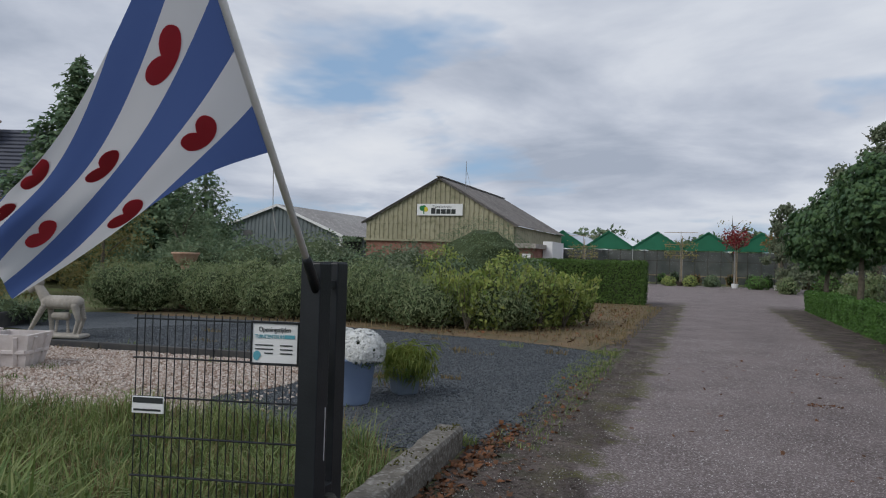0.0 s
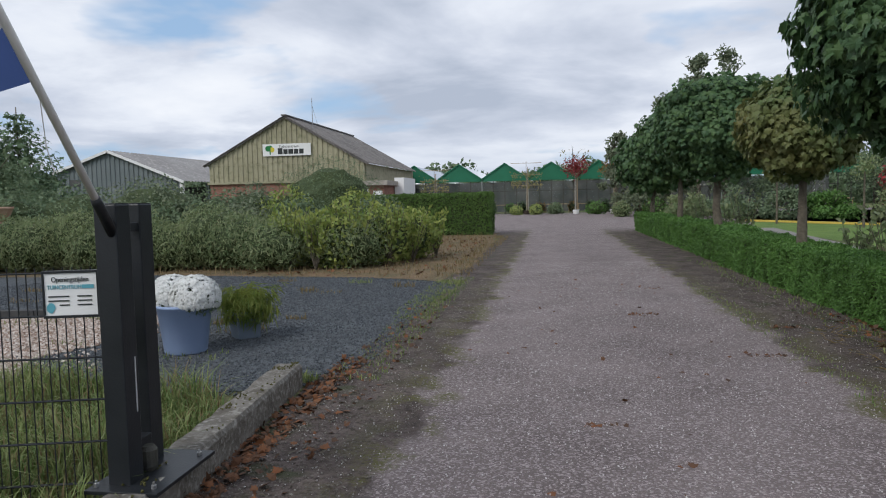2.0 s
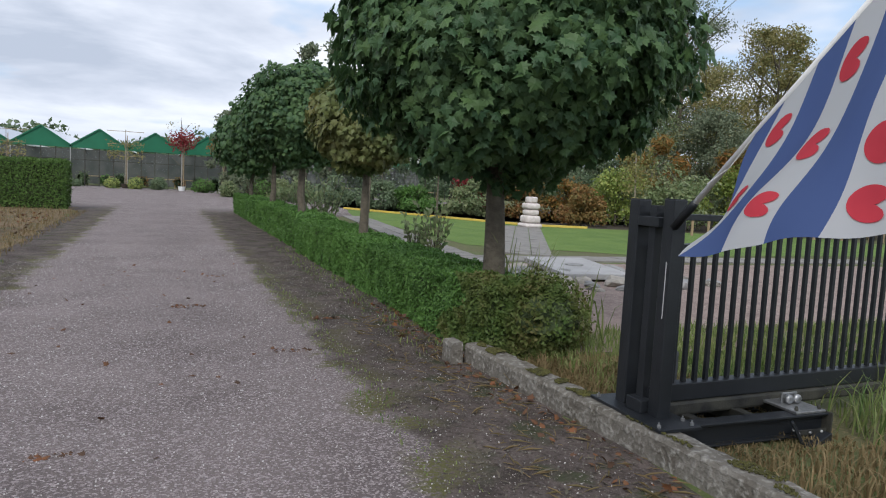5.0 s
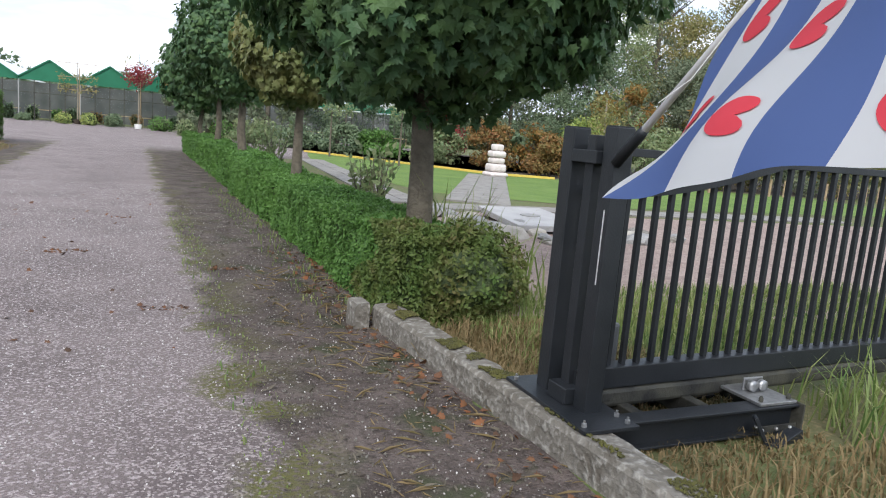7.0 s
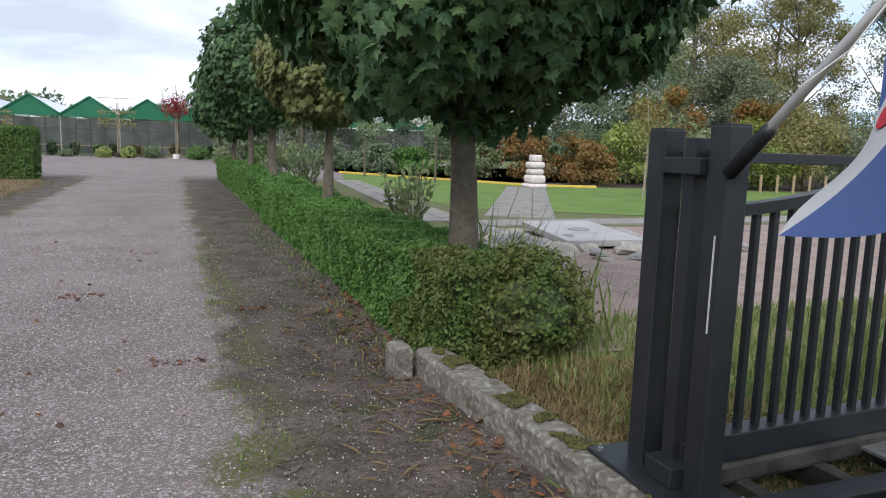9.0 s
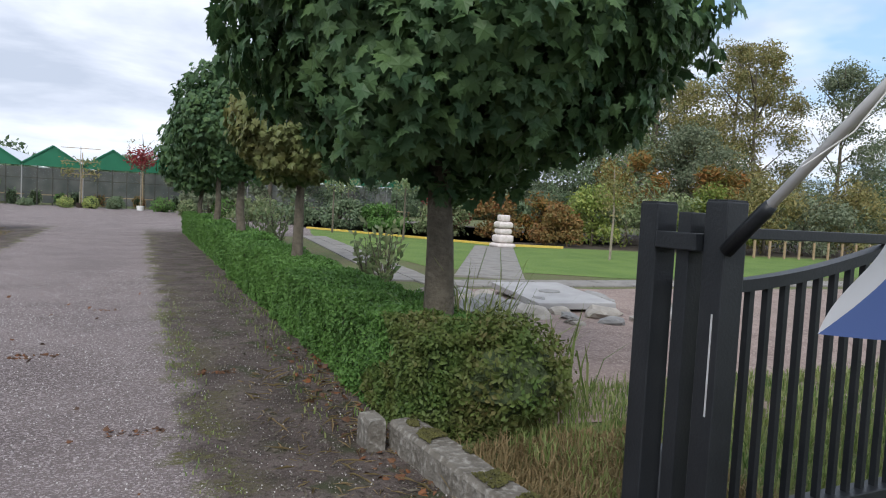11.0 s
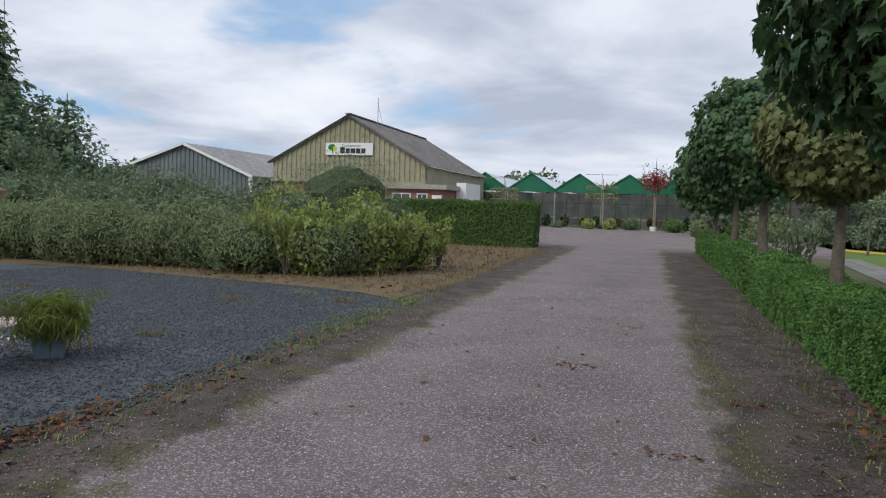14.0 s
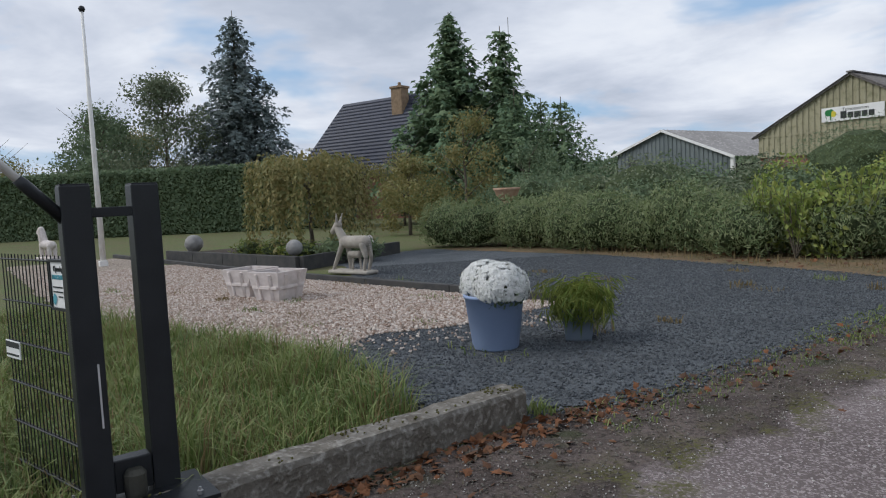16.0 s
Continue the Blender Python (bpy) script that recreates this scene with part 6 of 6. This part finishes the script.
everywhere = in_poly([(-50, -50), (50, -50), (50, 50), (-50, 50)])
strewn(8000, (-1.25, -0.25, 0.0, 13.0), everywhere, 0.011, 0.010, CHIP, "kerb", "verge_grit", "loose grit on the earth verge", "gravel", 0.6, 0.6)
strewn(6500, (2.8, 4.0, 1.0, 14.0), everywhere, 0.010, 0.010, CHIP, "kerb", "verge_grit", "loose grit on the earth verge", "gravel", 0.6, 0.6)
strewn(260, (-1.22, -0.7, 2.4, 9.5), everywhere, 0.05, 0.016, MAPLE, "litter", "fallen_leaves", "curled brown fallen leaves on the verge", "leaves", 0.5, 0.4)
strewn(200, (3.7, 4.1, 3.4, 9.0), everywhere, 0.05, 0.016, MAPLE, "litter", "fallen_leaves", "curled brown fallen leaves on the verge", "leaves", 0.5, 0.4)
strewn(520, (3.3, 4.1, 2.0, 8.0), everywhere, 0.13, 0.014, (NARROW[0] * np.array((0.3, 1, 1)), NARROW[1]), "straw", "dead_stems", "thin dead stems lying on the earth", "litter", 0.25, 0.6)
strewn(70, (-0.2, 2.7, 2.0, 14.0), everywhere, 0.05, 0.012, MAPLE, "litter", "fallen_leaves", "few fallen leaves on the drive", "leaves", 0.4, 0.4)
strewn(90, (1.55, 1.98, 8.7, 9.15), lambda x, y: (x - 1.76) ** 2 * 9 + (y - 8.92) ** 2 * 40 < 0.35, 0.030, 0.009, CHIP, "litter", "crumbled_patch", "crumbled dark patch in the drive", "gravel")
strewn(9000, (-0.2, 2.8, 1.2, 16.0), everywhere, 0.009, 0.008, CHIP, "white_chip", "loose_white_chips", "loose white stone chips on the drive", "gravel", 0.6, 0.6)
strewn(260, (-4.4, -3.4, 5.2, 8.2), everywhere, 0.03, 0.02, CHIP, "pebble", "stray_pebbles", "stray pale pebbles on the slate chippings", "gravel", 0.6, 0.5)
for x, y, n in ((3.15, 8.1, 70), (2.55, 6.7, 40), (1.0, 4.6, 26), (2.2, 11.4, 34)):
    strewn(n, (x - 0.16, x + 0.16, y - 0.06, y + 0.06), everywhere, 0.03, 0.010, MAPLE, "litter", "leaf_scraps", "small crushed leaf scraps on the drive", "leaves", 0.4, 0.5)
for x0, x1 in ((-1.2, -0.2), (2.8, 4.0)):
    strewn(1800, (x0, x1, 0.5, 13.0), everywhere, 0.008, 0.009, CHIP, "white_chip", "verge_chips", "sparse pale stone chips on the earth", "gravel", 0.6, 0.6)
left_grass = in_poly([(-9, 2.0), (-1.4, 2.0), (-1.5, 4.4), (-1.95, 5.0), (-3.6, 5.3), (-5.6, 4.75), (-7.2, 4.1), (-9, 4.0)])
blades(34000, (-9, -1.4, 1.4, 5.4), 0.33, "grass", "tall_grass", "tall unmown green grass by the kerb", 0.009, 1.1, 0.5, left_grass)
blades(9000, (-9, -1.5, 1.4, 5.2), 0.30, "straw", "dry_grass", "dry straw-coloured grass stems", 0.008, 0.8, 0.5, left_grass)
blades(700, (-3.2, -2.1, 1.5, 2.7), 0.62, "grass", "tall_grass", "tall broad green grass tuft", 0.02, 0.8, 0.4)
blades(12000, (4.6, 10.0, 4.7, 7.0), 0.15, "grass", "grass_tufts", "short green grass behind the gate", 0.010, 0.6, 0.5)
blades(5200, (4.3, 5.6, 4.4, 5.9), 0.13, "straw", "dry_grass", "matted dry grass under the bush", 0.009, 1.0, 0.5)
blades(2600, (4.45, 5.7, 3.55, 4.7), 0.06, "straw", "dry_grass", "flattened dry grass under the gate", 0.010, 1.2, 0.5)
blades(7500, (4.45, 8.0, 1.0, 3.5), 0.22, "straw", "dry_grass", "rank dry grass under the gate", 0.011, 0.9, 0.5)
blades(2600, (5.75, 9.0, 1.0, 4.2), 0.40, "grass", "tall_grass", "rank green grass under the gate", 0.012, 0.8, 0.5)
dryt = in_poly([(-9, 13.9), (-2.8, 13.3), (-1.4, 12.8), (-1.2, 18), (-1.6, 27.5), (-6, 27.5)])
blades(4500, (-9, -1.2, 12.8, 27.5), 0.16, "straw", "dry_grass", "dry brown grass before the shrubs", 0.016, 0.8, 0.5, dryt)
blades(1500, (-1.25, -0.75, 5.6, 13), 0.05, "grass", "verge_grass", "short grass and moss on the verge", 0.010, 0.8, 0.6)
blades(900, (2.78, 3.05, 3.0, 12), 0.035, "grass", "verge_grass", "short moss and grass along the drive edge", 0.010, 0.8, 0.6)
blades(160, (4.5, 5.6, 6.4, 7.6), 1.0, "grass", "reed_grass", "long reed grass through the hedge", 0.02, 0.7, 0.3)
blades(60, (-1.45, -1.25, 5.42, 5.6), 0.12, "grass", "weed_tuft", "weeds at the kerb end", 0.010, 0.8, 0.5)
weed_spots = [(r.uniform(-8.5, -1.4), r.uniform(5.8, 12.8)) for _ in range(26)]
for i, (x, y) in enumerate(weed_spots):
    w = r.uniform(0.12, 0.4)
    blades(60, (x - w, x + w, y - w * 0.5, y + w * 0.5), 0.09, "straw" if i % 3 else "grass", "weed_tuft", "low dry weeds in the slate chippings", 0.012, 0.9, 0.6)
for i, (x, y) in enumerate([(r.uniform(-12, -4.5), r.uniform(4.9, 7.6)) for _ in range(12)]):
    w = r.uniform(0.1, 0.3)
    blades(60, (x - w, x + w, y - w * 0.5, y + w * 0.5), 0.08, "straw" if i % 2 else "grass", "weed_tuft", "low weeds in the pebble bed", 0.012, 0.9, 0.6)
blades(1200, (-1.4, -0.85, 8.5, 12.6), 0.05, "grass", "verge_grass", "low green weeds at the slate edge", 0.014, 0.9, 0.6)

strewn(2600, (2.95, 4.05, 1.5, 14.0), everywhere, 0.045, 0.010, NARROW, "bark", "twig_litter", "dark twigs and leaf scraps on the earth", "litter", 0.3, 0.7)
strewn(2200, (-1.25, -0.3, 1.0, 12.0), everywhere, 0.04, 0.010, NARROW, "bark", "twig_litter", "dark twigs and leaf scraps on the earth", "litter", 0.3, 0.7)
strewn(620, (-1.28, -1.02, 2.9, 6.4), everywhere, 0.05, 0.016, MAPLE, "litter", "fallen_leaves", "drift of brown leaves along the kerb", "leaves", 0.6, 0.4)
blades(160, (4.5, 5.2, 6.1, 6.9), 0.60, "straw", "dry_stalks", "dry bent stalks through the bush", 0.008, 1.1, 0.4)
blades(170, (4.6, 5.3, 6.4, 7.3), 0.80, "grass", "reed_grass", "long green grass through the hedge end", 0.012, 0.8, 0.4)
blades(900, (-1.5, -0.9, 13.0, 27.0), 0.12, "straw", "verge_grass", "dry grass along the drive edge", 0.012, 0.9, 0.6)
blades(500, (3.6, 4.05, 6.3, 16.0), 0.07, "grass", "verge_grass", "sparse weeds under the hedge", 0.012, 0.9, 0.6)

for i, (x, y, h, w) in enumerate(((-4.4, 14.6, 1.1, 0.5), (-3.6, 15.0, 1.25, 0.5), (-5.0, 14.8, 1.2, 0.5), (-3.0, 15.6, 1.2, 0.45), (-2.6, 16.4, 1.1, 0.45), (-5.6, 15.6, 1.3, 0.5), (-2.3, 18.0, 1.0, 0.45))):
    ob = thing("upright_laurel", x, y, 0, "bright laurel with upright yellow-green shoots", "shrub", "upright laurels")
    pp, dd = [], []
    for k in range(16):
        a, q = r.uniform(0, 6.28), r.uniform(0.15, 1.0) * w
        tip = Vector((math.cos(a) * q, math.sin(a) * q, h * r.uniform(0.75, 1.2)))
        part("stem", tube([(0, 0, 0), tip * 0.55, tip], [0.012, 0.008, 0.004], 5), "bark", ob)
        for t in np.linspace(0.35, 1, 22):
            pp.append(tuple(tip * t))
            dd.append((math.cos(a + t * 21), math.sin(a + t * 21), 0.4))
    part("foliage", scatter(pp, dd, 0.11, LEAF, 0.4, -1.6), "laurel_light", ob)
strewn(900, (-6, -1.3, 12.9, 26), dryt, 0.08, 0.02, MAPLE, "litter", "fallen_leaves", "brown leaf litter on the dry grass", "leaves", 0.5, 0.5)
